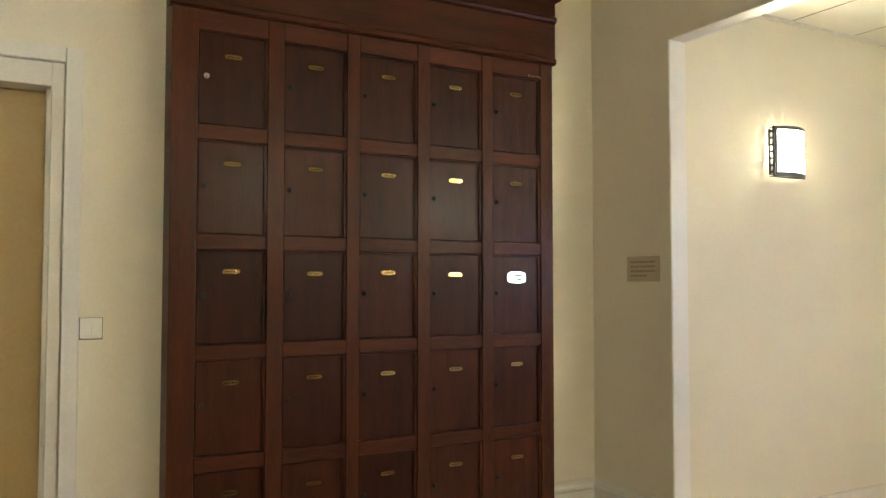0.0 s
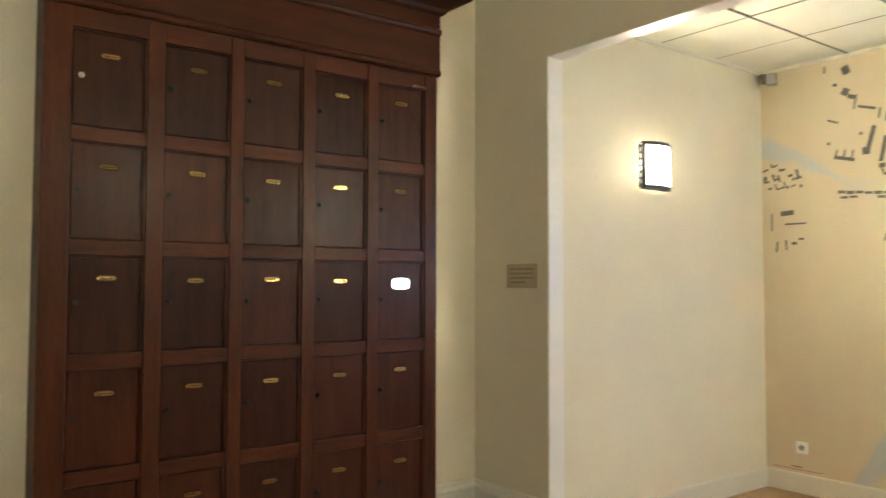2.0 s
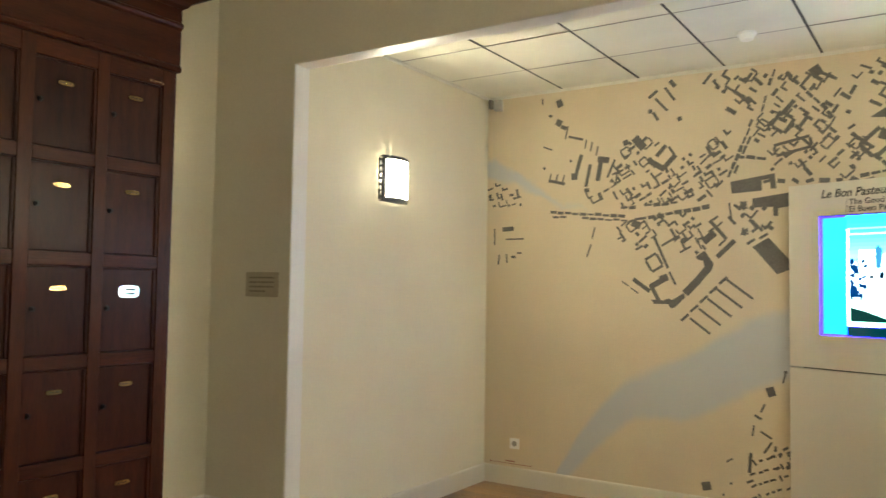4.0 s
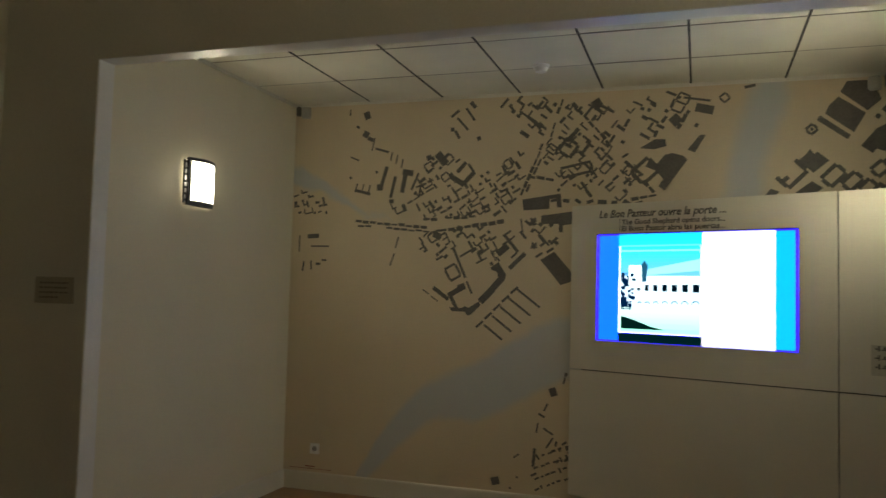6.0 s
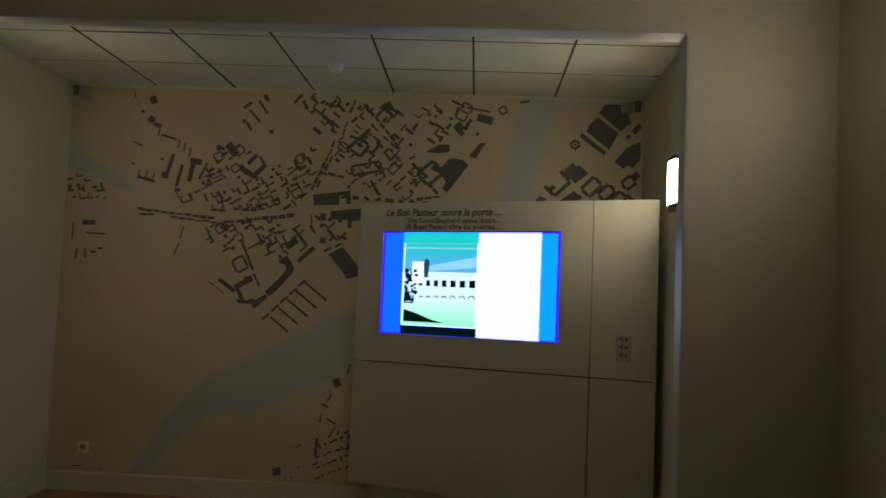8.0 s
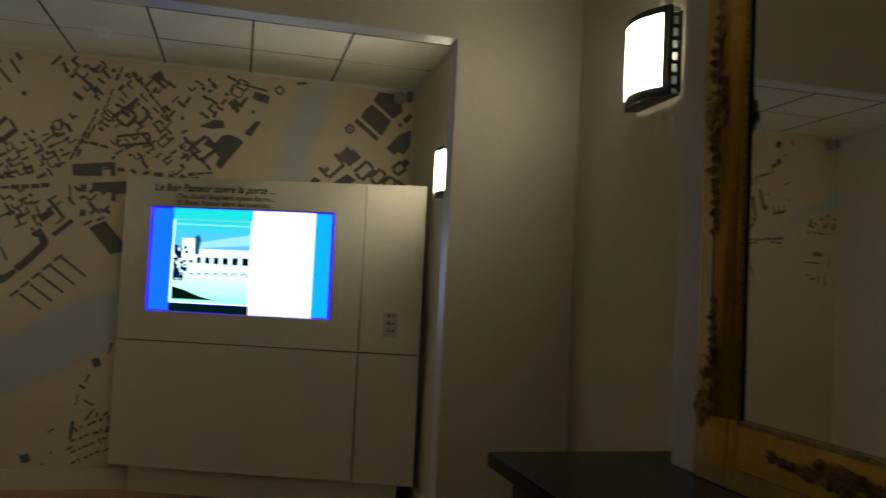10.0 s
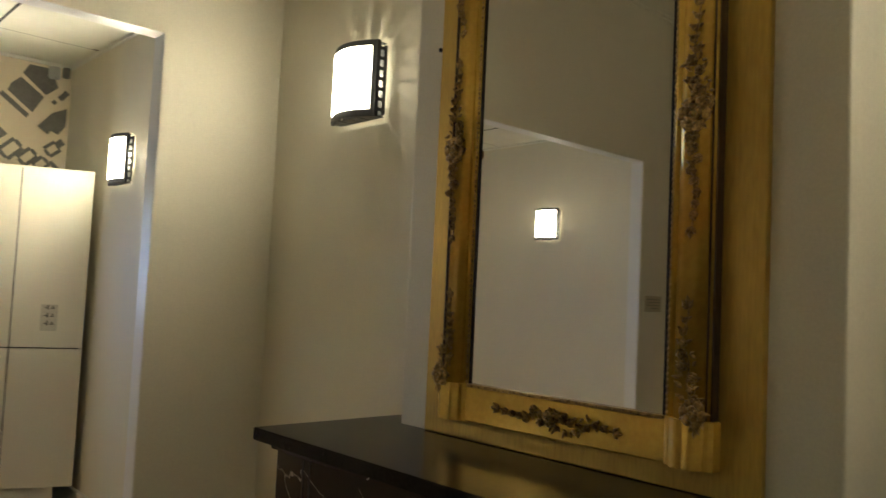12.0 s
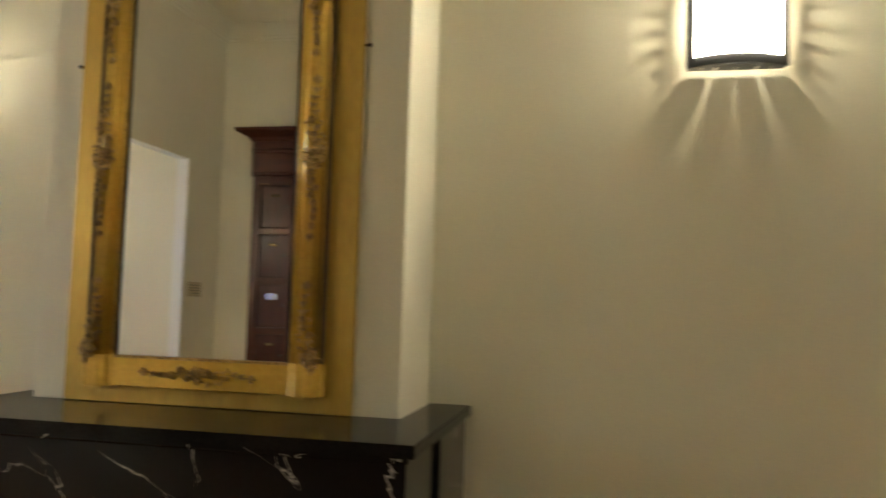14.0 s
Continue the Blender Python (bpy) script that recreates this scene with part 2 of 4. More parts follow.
def part(name, bm, mat, parent=None, label="", smooth=False):
    me = bpy.data.meshes.new(name)
    bm.to_mesh(me)
    bm.free()
    me.materials.append(mat)
    if smooth:
        for p in me.polygons:
            p.use_smooth = True
    ob = new(name, me)
    if parent is not None:
        ob.parent = parent
    if label:
        ob["label"] = label
    return ob


def shared(name, me, parent, m=None):
    ob = new(name, me)
    ob.parent = parent
    if m is not None:
        ob.matrix_basis = m
    return ob


def structure(name, bm, mat, label, category):
    return tagged(part(name, bm, mat), label, category, kind="structure")


def thing(name, m, label, category, group=""):
    e = new(name)
    e.empty_display_size = 0.1
    e.matrix_basis = m
    return tagged(e, label, category, group)


def writing(name, text, size, mat, parent, x, y, z, width=None, shear=0.0):
    """Flat lettering that faces -y of its parent; x is its start, z its baseline."""
    cu = bpy.data.curves.new(name, "FONT")
    cu.body, cu.size, cu.shear, cu.extrude = text, size, shear, 0.0006
    cu.resolution_u, cu.offset = 3, size * 0.018
    tmp = new(name + "_curve", cu)
    bpy.context.view_layer.update()
    me = bpy.data.meshes.new_from_object(tmp.evaluated_get(bpy.context.evaluated_depsgraph_get()))
    bpy.data.objects.remove(tmp)
    bpy.data.curves.remove(cu)
    xs = [v.co.x for v in me.vertices]
    k = width / (max(xs) - min(xs)) if width else 1.0
    for v in me.vertices:
        v.co = Vector(((v.co.x - min(xs)) * k, -v.co.z, v.co.y))
    me.name = name
    me.materials.clear()
    me.materials.append(mat)
    ob = shared(name, me, parent, pose(x, y, z))
    ob["label"] = "dark printed lettering"
    return ob


# ---------------------------------------------------------------- the setting
LW, RW = -0.41, 4.556            # side walls of the room
OP = -2.468                     # face of the wall with the wide opening
OPB = -2.355                    # its back
AL, AR = -0.053, 4.257          # side walls of the alcove
AC = 3.04                       # alcove ceiling
RC = 4.08                       # room ceiling
BACK = -8.6
O0, O1, OZ = 0.193, 3.93, 2.675  # the opening
D0, D1, DZ = -6.06, -5.19, 2.33  # the doorway in the left wall

bm = bmesh.new()
box(bm, LW - 0.3, LW, D1, OPB, 0, RC)
box(bm, LW - 0.3, LW, BACK, D0, 0, RC)
box(bm, LW - 0.3, LW, D0, D1, DZ, RC)
structure("wall_west", bm, WALL, "cream painted wall with a doorway beside the wooden cabinet", "wall")

bm = bmesh.new()
box(bm, LW, O0, OP, OPB, 0, RC)
box(bm, O1, RW + 0.2, OP, OPB, 0, RC)
box(bm, O0, O1, OP, OPB, OZ, RC)
structure("wall_north", bm, WALL, "cream painted wall with a wide opening into the alcove", "wall")
structure("wall_east", one_box(RW, RW + 0.2, BACK, OP, 0, RC), WALL, "cream painted wall behind the chimney breast", "wall")
structure("wall_south", one_box(LW - 0.3, RW + 0.2, BACK - 0.2, BACK, 0, RC), WALL, "plain cream painted wall", "wall")
structure("chimney_breast", one_box(4.12, RW, -5.482, -4.115, 0, RC, bevel=0.006), WALL, "cream painted chimney breast behind the gilt mirror", "chimney breast")
structure("ceiling", one_box(LW - 0.3, RW + 0.2, BACK - 0.2, OPB, RC, RC + 0.2), CEIL, "cream plaster ceiling of the tall room", "ceiling")
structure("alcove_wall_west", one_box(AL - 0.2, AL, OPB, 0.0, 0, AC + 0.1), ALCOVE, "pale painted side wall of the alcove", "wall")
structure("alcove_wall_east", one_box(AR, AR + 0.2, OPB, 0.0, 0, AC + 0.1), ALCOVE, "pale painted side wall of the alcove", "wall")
structure("map_wall", one_box(AL - 0.2, AR + 0.2, 0.0, 0.2, 0, AC + 0.1), PAPER, "sand-coloured wall printed with a grey town map and blue river", "wall")

# plaster cornice round the room
prof = [(0, -0.15), (0.018, -0.15), (0.02, -0.128), (0.032, -0.12), (0.05, -0.075), (0.085, -0.04), (0.10, -0.03), (0.10, -0.012), (0.12, -0.012), (0.12, 0)]
bm = bmesh.new()
prism(bm, [(LW + u, RC + v) for u, v in prof], "y", BACK, OP)
prism(bm, [(RW - u, RC + v) for u, v in prof], "y", BACK, OP)
prism(bm, [(OP - u, RC + v) for u, v in prof], "x", LW, RW)
prism(bm, [(BACK + u, RC + v) for u, v in prof], "x", LW, RW)
structure("trim_cornice", bm, CEIL, "moulded plaster cornice under the ceiling", "cornice")

# baseboards
bm = bmesh.new()
tall = [(0, 0), (0.022, 0), (0.022, 0.29), (0.03, 0.30), (0.03, 0.315), (0.018, 0.325), (0.012, 0.34), (0, 0.345)]
prism(bm, [(LW + u, v) for u, v in tall], "y", -2.86, OP)
prism(bm, [(LW + u, v) for u, v in tall], "y", -5.12, -4.83)
prism(bm, [(OP - u, v) for u, v in tall], "x", LW, O0 - 0.004)
prism(bm, [(OP - u, v) for u, v in tall], "x", O1 + 0.004, RW)
prism(bm, [(RW - u, v) for u, v in tall], "y", -3.95, OP)
prism(bm, [(RW - u, v) for u, v in tall], "y", BACK, -5.62)
structure("baseboard", bm, TRIM, "tall moulded painted baseboard", "baseboard")
bm = bmesh.new()
low = [(0, 0), (0.014, 0), (0.014, 0.125), (0.010, 0.135), (0, 0.137)]
prism(bm, [(AL + u, v) for u, v in low], "y", OPB, 0)
prism(bm, [(AR - u, v) for u, v in low], "y", OPB, 0)
prism(bm, [(-u, v) for u, v in low], "x", AL, AR)
structure("alcove_baseboard", bm, PANEL, "low painted baseboard round the alcove", "baseboard")

# suspended ceiling of the alcove: tiles in one mesh, grid bars apart
bm = bmesh.new()
xs = [AL] + [0.6 * k for k in range(1, 7)] + [4.2, AR]
ys = [0.0, -0.605, -1.205, -1.805, OPB]
rnd = random.Random(4)
for i in range(len(xs) - 1):
    for j in range(len(ys) - 1):
        if xs[i + 1] - xs[i] > 0.1:
            dz = rnd.uniform(-0.002, 0.003)
            box(bm, xs[i] + 0.006, xs[i + 1] - 0.006, ys[j + 1] + 0.006, ys[j] - 0.006, AC + dz, AC + 0.02 + dz)
box(bm, AL - 0.2, AR + 0.2, OPB, 0.2, AC + 0.05, AC + 0.15)
box(bm, 4.195, AR, OPB, 0, AC + 0.004, AC + 0.03)
structure("alcove_ceiling", bm, TILE, "cream mineral tile suspended ceiling", "ceiling")
bm = bmesh.new()
for x in xs[1:-2]:
    box(bm, x - 0.007, x + 0.007, OPB, 0, AC - 0.003, AC + 0.03)
structure("ceiling_joint", bm, JOINT, "dark shadow joints between the ceiling tiles", "ceiling grid")
bm = bmesh.new()
for y in ys[1:-1]:
    box(bm, AL, AR, y - 0.005, y + 0.005, AC - 0.001, AC + 0.028)
structure("ceiling_cross_joint", bm, material("cross_joint_shadow", (0.22, 0.20, 0.16), 0.8, bump=0), "thin joints across the ceiling tiles", "ceiling grid")
bm = bmesh.new()
box(bm, AL, AL + 0.022, OPB, 0, AC - 0.02, AC + 0.002)
box(bm, AR - 0.022, AR, OPB, 0, AC - 0.02, AC + 0.002)
box(bm, AL + 0.022, AR - 0.022, -0.022, 0, AC - 0.02, AC + 0.002)
structure("trim_ceiling_angle", bm, GRID, "painted wall angle under the ceiling tiles", "ceiling trim")

# floor: a slab below, boards on it in the file's last lines
floor = structure("floor", one_box(LW - 0.5, RW + 0.3, BACK - 0.3, 0.3, -0.2, -0.018), JOINT, "varnished oak board floor", "floor")


# ---------------------------------------------------------------- wall lamps
def arc(x, w=0.152, base=0.056, rise=0.058):
    return -(base + rise * (1 - (x / w) ** 2))


def curved(bm, x0, x1, z0, z1, off, thick, n=12):
    """A bowed plate between two heights, facing -y."""
    rings = []
    for i in range(n + 1):
        x = x0 + (x1 - x0) * i / n
        y = arc(x) - off
        rings.append([bm.verts.new(p) for p in ((x, y, z0), (x, y, z1), (x, y + thick, z1), (x, y + thick, z0))])
    for a, b in zip(rings, rings[1:]):
        for k in range(4):
            bm.faces.new((a[k], b[k], b[(k + 1) % 4], a[(k + 1) % 4]))
    bm.faces.new(rings[0][::-1])
    bm.faces.new(rings[-1])
    bmesh.ops.recalc_face_normals(bm, faces=bm.faces[:])
    return bm


def wall_lamp(m, label, sx, sy, sz, power):
    """A bowed opal glass shade in a slotted dark metal frame on a back plate."""
    w, h = 0.152, 0.160
    lamp = thing("wall_lamp", m @ Matrix.Diagonal((sx, sy, sz, 1)), label, "wall lamp", "lit wall lamps")
    part("back_plate", one_box(-w * 0.93, w * 0.93, -0.008, 0.0, -h * 0.9, h * 0.9, bevel=0.002), LAMPMETAL, lamp)
    bm = curved(bmesh.new(), -w, w, h - 0.030, h, 0.0, 0.006)
    part("top_band", bm, LAMPMETAL, lamp, smooth=False)
    bm = curved(bmesh.new(), -w, w, -h, -h + 0.038, 0.0, 0.006)
    part("bottom_band", bm, LAMPMETAL, lamp)
    for s in (-1, 1):
        bm = curved(bmesh.new(), s * w - (0.0 if s < 0 else 0.026), s * w + (0.026 if s < 0 else 0.0), -h + 0.038, h - 0.030, 0.0, 0.006, n=2)
        part("front_stile", bm, LAMPMETAL, lamp)
        # side plate with a row of six slots
        bm = bmesh.new()
        x0, x1 = sorted((s * w, s * (w - 0.003)))
        box(bm, x0, x1, -0.062, -0.044, -h, h)
        box(bm, x0, x1, -0.026, -0.008, -h * 0.9, h * 0.9)
        for k in range(7):
            z = -0.128 + k * 0.256 / 6
            box(bm, x0, x1, -0.044, -0.026, z - 0.0075, z + 0.0075)
        part("side_plate", bm, LAMPMETAL, lamp, "dark side plate with six slots")
        # top and bottom grilles: fingers that let light out in streaks
        bm = bmesh.new()
        z0, z1 = sorted((s * (h - 0.004), s * (h - 0.007)))
        for x in (-0.128, -0.086, -0.03, 0.03, 0.086, 0.128):
            wd = (0.024 if abs(x) < 0.05 else 0.015) + (0.004 if s < 0 else 0.0)
            box(bm, x - wd, x + wd, -0.078 if abs(x) < 0.1 else -0.062, -0.008, z0, z1)
        part("grille", bm, LAMPMETAL, lamp)
    bm = curved(bmesh.new(), -w + 0.022, w - 0.022, -h + 0.032, h - 0.026, 0.004, 0.004)
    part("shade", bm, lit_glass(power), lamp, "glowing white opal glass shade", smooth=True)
    # unseen plate added behind the glass to hold back its rear glow
    bm = curved(bmesh.new(), -w + 0.036, w - 0.036, -h + 0.012, h - 0.012, -0.010, 0.003)
    part("glow_block", bm, PLASTIC, lamp, "unseen added plate blocking the back glow of the glass")
    data = bpy.data.lights.new("bulb", "POINT")
    data.energy, data.shadow_soft_size, data.color = BULB * math.sqrt(power), 0.025, (1.0, 0.895, 0.64)
    bulb = new("bulb", data)
    bulb.parent = lamp
    bulb.location = (0, -0.072, 0.03)
    return lamp


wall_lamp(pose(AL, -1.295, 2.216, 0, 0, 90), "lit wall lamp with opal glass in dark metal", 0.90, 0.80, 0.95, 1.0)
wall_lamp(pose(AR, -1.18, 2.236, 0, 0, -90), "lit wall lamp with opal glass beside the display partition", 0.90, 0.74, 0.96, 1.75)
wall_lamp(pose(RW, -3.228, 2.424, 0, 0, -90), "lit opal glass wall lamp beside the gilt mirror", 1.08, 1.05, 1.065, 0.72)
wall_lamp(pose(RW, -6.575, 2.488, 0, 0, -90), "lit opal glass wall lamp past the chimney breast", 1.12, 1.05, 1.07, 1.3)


# ---------------------------------------------------------------- cabinet with named doors
def cabinet():
    cab = thing("cabinet", pose(LW, -3.857, 0, 0, 0, 90), "tall dark mahogany cabinet with twenty-five small locked doors", "cabinet")
    X0, X1, F = -0.957, 0.953, -0.21
    lefts = [-0.850, -0.484, -0.130, 0.230, 0.584]
    rights = [-0.558, -0.193, 0.164, 0.522, 0.875]
    tops = [2.490 - 0.456 * k for k in range(5)]
    H = 0.395
    part("body", one_box(X0 + 0.01, X1 - 0.01, F + 0.03, 0.0, 0.0, 2.95), WOOD, cab)
    part("plinth", one_box(X0 - 0.02, X1 + 0.02, F - 0.02, F + 0.03, 0.0, 0.16, bevel=0.006), WOODH, cab)
    # uprights
    edges = [(X0, lefts[0])] + [(rights[k], lefts[k + 1]) for k in range(4)] + [(rights[4], X1)]
    for a, b in edges:
        part("upright", one_box(a, b, F, F + 0.032, 0.16, 2.575, bevel=0.004), WOODV, cab)
    # cross rails between the uprights
    for c in range(5):
        for r in range(6):
            z1 = 2.575 if r == 0 else tops[r - 1] - H
            z0 = tops[r] if r < 5 else 0.16
            part("rail", one_box(lefts[c], rights[c], F + 0.003, F + 0.032, z0, z1, bevel=0.003), WOODH, cab)
    # doors
    rnd = random.Random(7)
    for c in range(5):
        for r in range(5):
            a, b, z1 = lefts[c] + 0.005, rights[c] - 0.006, tops[r] - 0.006
            z0 = z1 - H + 0.010
            bm = one_box(a, b, F + 0.016 + rnd.uniform(0, 0.004), F + 0.03, z0, z1, bevel=0.003)
            door = part("door", bm, WOOD, cab)
            y = F + 0.014
            # narrow beads round the opening
            bm = bmesh.new()
            box(bm, rights[c] - 0.013, rights[c], F + 0.008, F + 0.02, z0, z1, bevel=0.003)
            box(bm, a, rights[c] - 0.013, F + 0.009, F + 0.02, z1 - 0.004, z1 + 0.004, bevel=0.002)
            part("bead", bm, WOOD, door)
            px, pz = (a + b) / 2, tops[r] - 0.096 + rnd.uniform(-0.004, 0.004) - (0.014 if (c, r) == (4, 2) else 0)
            special = (c, r) == (4, 2)
            # one plate is larger and paler, imitating the screen's glare on it
            w, h = (0.058, 0.029) if special else (0.037, 0.0105)
            n = 10
            out = []
            for k in range(4 * n):
                t = 2 * math.pi * (k + 0.5) / (4 * n)
                ct, st = math.cos(t), math.sin(t)
                e = 0.62
                out.append((px + w * math.copysign(abs(ct) ** e, ct), pz + h * math.copysign(abs(st) ** e, st)))
            bm = bmesh.new()
            prism(bm, out, "y", y - 0.005, y + 0.004)
            pl = part("name_plate", bm, GLARENICKEL if special else BRASS, door, "polished name plate enlarged and paled for the screen's glare" if special else "worn brass name plate")
            pl.data.transform(Matrix.Translation((px, y, pz)) @ Euler((rnd.uniform(-0.05, 0.03) if special else rnd.uniform(-0.12, 0.08), 0, rnd.uniform(-0.05, 0.05))).to_matrix().to_4x4() @ Matrix.Translation((-px, -y, -pz)))
            bm = bmesh.new()
            lines = (0.010, -0.010) if special else (0.0,)
            for dz in lines:
                x = px - w * 0.62
                while x < px + w * 0.55:
                    s = rnd.uniform(0.006, 0.014)
                    box(bm, x, x + s, y - 0.0062, y - 0.004, pz + dz - h * 0.17, pz + dz + h * 0.17)
                    x += s + 0.004
            part("engraving", bm, IRON, door, "dark engraved bars")
            kx, kz = a + 0.030, tops[r] - 0.190
            bm = bmesh.new()
            cylinder(bm, (kx, y, kz), 0.0125, 0.010, "y", 18)
            cylinder(bm, (kx, y - 0.007, kz), 0.0065, 0.012, "y", 12)
            part("lock", bm, STEEL if (c, r) == (0, 0) else IRON, door, "small round lock", smooth=False)
    # frieze and cornice
    fr = [(F + 0.032, 2.575), (F - 0.012, 2.575), (F - 0.020, 2.582), (F - 0.020, 2.600), (F - 0.010, 2.612), (F - 0.010, 2.79), (F - 0.024, 2.80), (F - 0.028, 2.812), (F - 0.024, 2.824), (F - 0.012, 2.832), (F - 0.012, 2.90), (F + 0.032, 2.90)]
    part("frieze", prism(bmesh.new(), fr, "x", X0 - 0.012, X1 + 0.012), WOODH, cab)
    levels = [(2.90, 0.015), (2.915, 0.035), (2.935, 0.045), (2.95, 0.07), (2.965, 0.105), (2.975, 0.13), (2.985, 0.14), (3.01, 0.145)]
    bm = bmesh.new()
    rings = []
    for z, o in levels:
        rings.append([bm.verts.new(p) for p in ((X0 - o, 0, z), (X0 - o, F - o, z), (X1 + o, F - o, z), (X1 + o, 0, z))])
    for a, b in zip(rings, rings[1:]):
        for k in range(4):
            bm.faces.new((a[k], a[(k + 1) % 4], b[(k + 1) % 4], b[k]))
    bm.faces.new(rings[0][::-1])
    bm.faces.new(rings[-1])
    bmesh.ops.recalc_face_normals(bm, faces=bm.faces[:])
    part("cornice", bm, WOODH, cab)
    # scraped patch over the last door
    bm = bmesh.new()
    for k in range(7):
        x = 0.80 + 0.012 * k
        box(bm, x, x + rnd.uniform(0.004, 0.011), F - 0.0008, F + 0.004, 2.498 + rnd.uniform(-0.004, 0.004), 2.505 + rnd.uniform(0, 0.006))
    part("chipped_edge", bm, material("bare_wood", (0.35, 0.22, 0.11), 0.7), cab, "pale chipped wood")
    return cab


cabinet()


# ---------------------------------------------------------------- mirror over the mantel
def blob(bm, centre, size, turn=0.0, tilt=0.0, seg=1):
    m = Matrix.Translation(centre) @ Matrix.Rotation(turn, 4, "Y") @ Matrix.Rotation(tilt, 4, "X") @ Matrix.Diagonal((*size, 1))
    bmesh.ops.create_icosphere(bm, subdivisions=seg, radius=1.0, matrix=m)


def rosette(bm, x, y, z, r, rnd):
    """A carved rose: two rings of cupped petals round a bud."""
    for n, rr, s, lift in ((6, 0.70, 0.44, 0.0), (5, 0.36, 0.30, 0.006)):
        off = rnd.uniform(0, 1)
        for k in range(n):
            a = 2 * math.pi * (k + off) / n
            blob(bm, (x + r * rr * math.cos(a), y - 0.003 - lift, z + r * rr * math.sin(a)), (r * s * 0.72, 0.005 + 0.12 * r, r * s * 1.05), -a, 0.0)
    blob(bm, (x, y - 0.012, z), (r * 0.20, 0.007, r * 0.20))


def leaf(bm, x, y, z, length, angle, rnd):
    """A pointed leaf with a raised midrib, lifted a little at its tip."""
    c, s = math.cos(angle), math.sin(angle)
    w, up = length * rnd.uniform(0.20, 0.28), rnd.uniform(0.004, 0.009)

    def at(u, v, h):
        return bm.verts.new((x + u * c - v * s, y - h, z + u * s + v * c))

    base, tip, back = at(0, 0, 0.002), at(length, 0, up), at(length * 0.5, 0, 0.0)
    l1, l2 = at(length * 0.30, w, 0.002), at(length * 0.62, w * 0.8, up * 0.5)
    r1, r2 = at(length * 0.30, -w, 0.002), at(length * 0.62, -w * 0.8, up * 0.5)
    m1, m2 = at(length * 0.32, 0, 0.006), at(length * 0.66, 0, up + 0.004)
    for f in ((base, l1, m1), (base, m1, r1), (l1, l2, m2, m1), (m1, m2, r2, r1), (l2, tip, m2), (m2, tip, r2), (base, back, l1), (l1, back, l2), (l2, back, tip), (tip, back, r2), (r2, back, r1), (r1, back, base)):
        bm.faces.new(f)


def garland(x, y, z, length, upright, seed, width, bulge, lean=0.0):
    """A carved spray on a thin wavy stem: a large rose, smaller flowers, and leaves thinning out to the tips."""
    rnd = random.Random(seed)
    bm = bmesh.new()
    base = math.pi / 2 if upright else 0.0
    steps = int(length / 0.024)
    heart = -0.80 if lean else 0.0

    def place(f, side):
        u, v = f * length / 2, side + 0.006 * math.sin(f * 7 + seed)
        v += lean * max(0.0, (0.2 - f)) if lean else 0.0
        return (x - v, z + u) if upright else (x + u, z + v)

    last = None
    for k in range(2 * steps + 1):
        f = k / steps - 1
        p = place(f, 0)
        if last:
            d = math.hypot(p[0] - last[0], p[1] - last[1])
            a = math.atan2(p[1] - last[1], p[0] - last[0])
            blob(bm, ((p[0] + last[0]) / 2, y - 0.002, (p[1] + last[1]) / 2), (d * 0.62, 0.003, 0.0028), -a)
        last = p
    for k in range(steps + 1):
        f = 2 * k / steps - 1
        thick = max(0.12, 1 - abs(f - heart) / (1 - heart * (1 if f > heart else -1)))
        out = base if f > heart else base + math.pi
        for s in (-1, 1):
            px, pz = place(f, s * width * 0.45 * thick)
            leaf(bm, px, y - 0.001, pz, (0.016 + 0.010 * thick) * rnd.uniform(0.85, 1.2), out + s * rnd.uniform(0.45, 1.15), rnd)
            if thick > 0.35 and rnd.random() < 0.7:
                px, pz = place(f, s * width * thick * rnd.uniform(0.5, 0.9))
                leaf(bm, px, y - 0.003, pz, 0.021 * rnd.uniform(0.8, 1.2), out + s * rnd.uniform(0.9, 2.2), rnd)
        if abs(f) < 0.92:
            px, pz = place(f, rnd.uniform(-0.85, 0.85) * width * thick)
            rosette(bm, px, y - 0.004, pz, (0.008 + bulge * 0.36 * thick) * rnd.uniform(0.8, 1.2), rnd)
    for f, out in ((1, base), (-1, base + math.pi)):
        px, pz = place(f, 0)
        for da in (-0.6, 0.0, 0.6):
            leaf(bm, px, y - 0.002, pz, 0.026 if da else 0.032, out + da, rnd)
    px, pz = place(heart, 0)
    for k in range(7):
        a = 2 * math.pi * k / 7
        leaf(bm, px + bulge * 0.9 * math.cos(a), y - 0.002, pz + bulge * 0.9 * math.sin(a), 0.022, a, rnd)
    rosette(bm, px, y - 0.010, pz, bulge * 1.5, rnd)
    bmesh.ops.recalc_face_normals(bm, faces=bm.faces[:])
    return bm


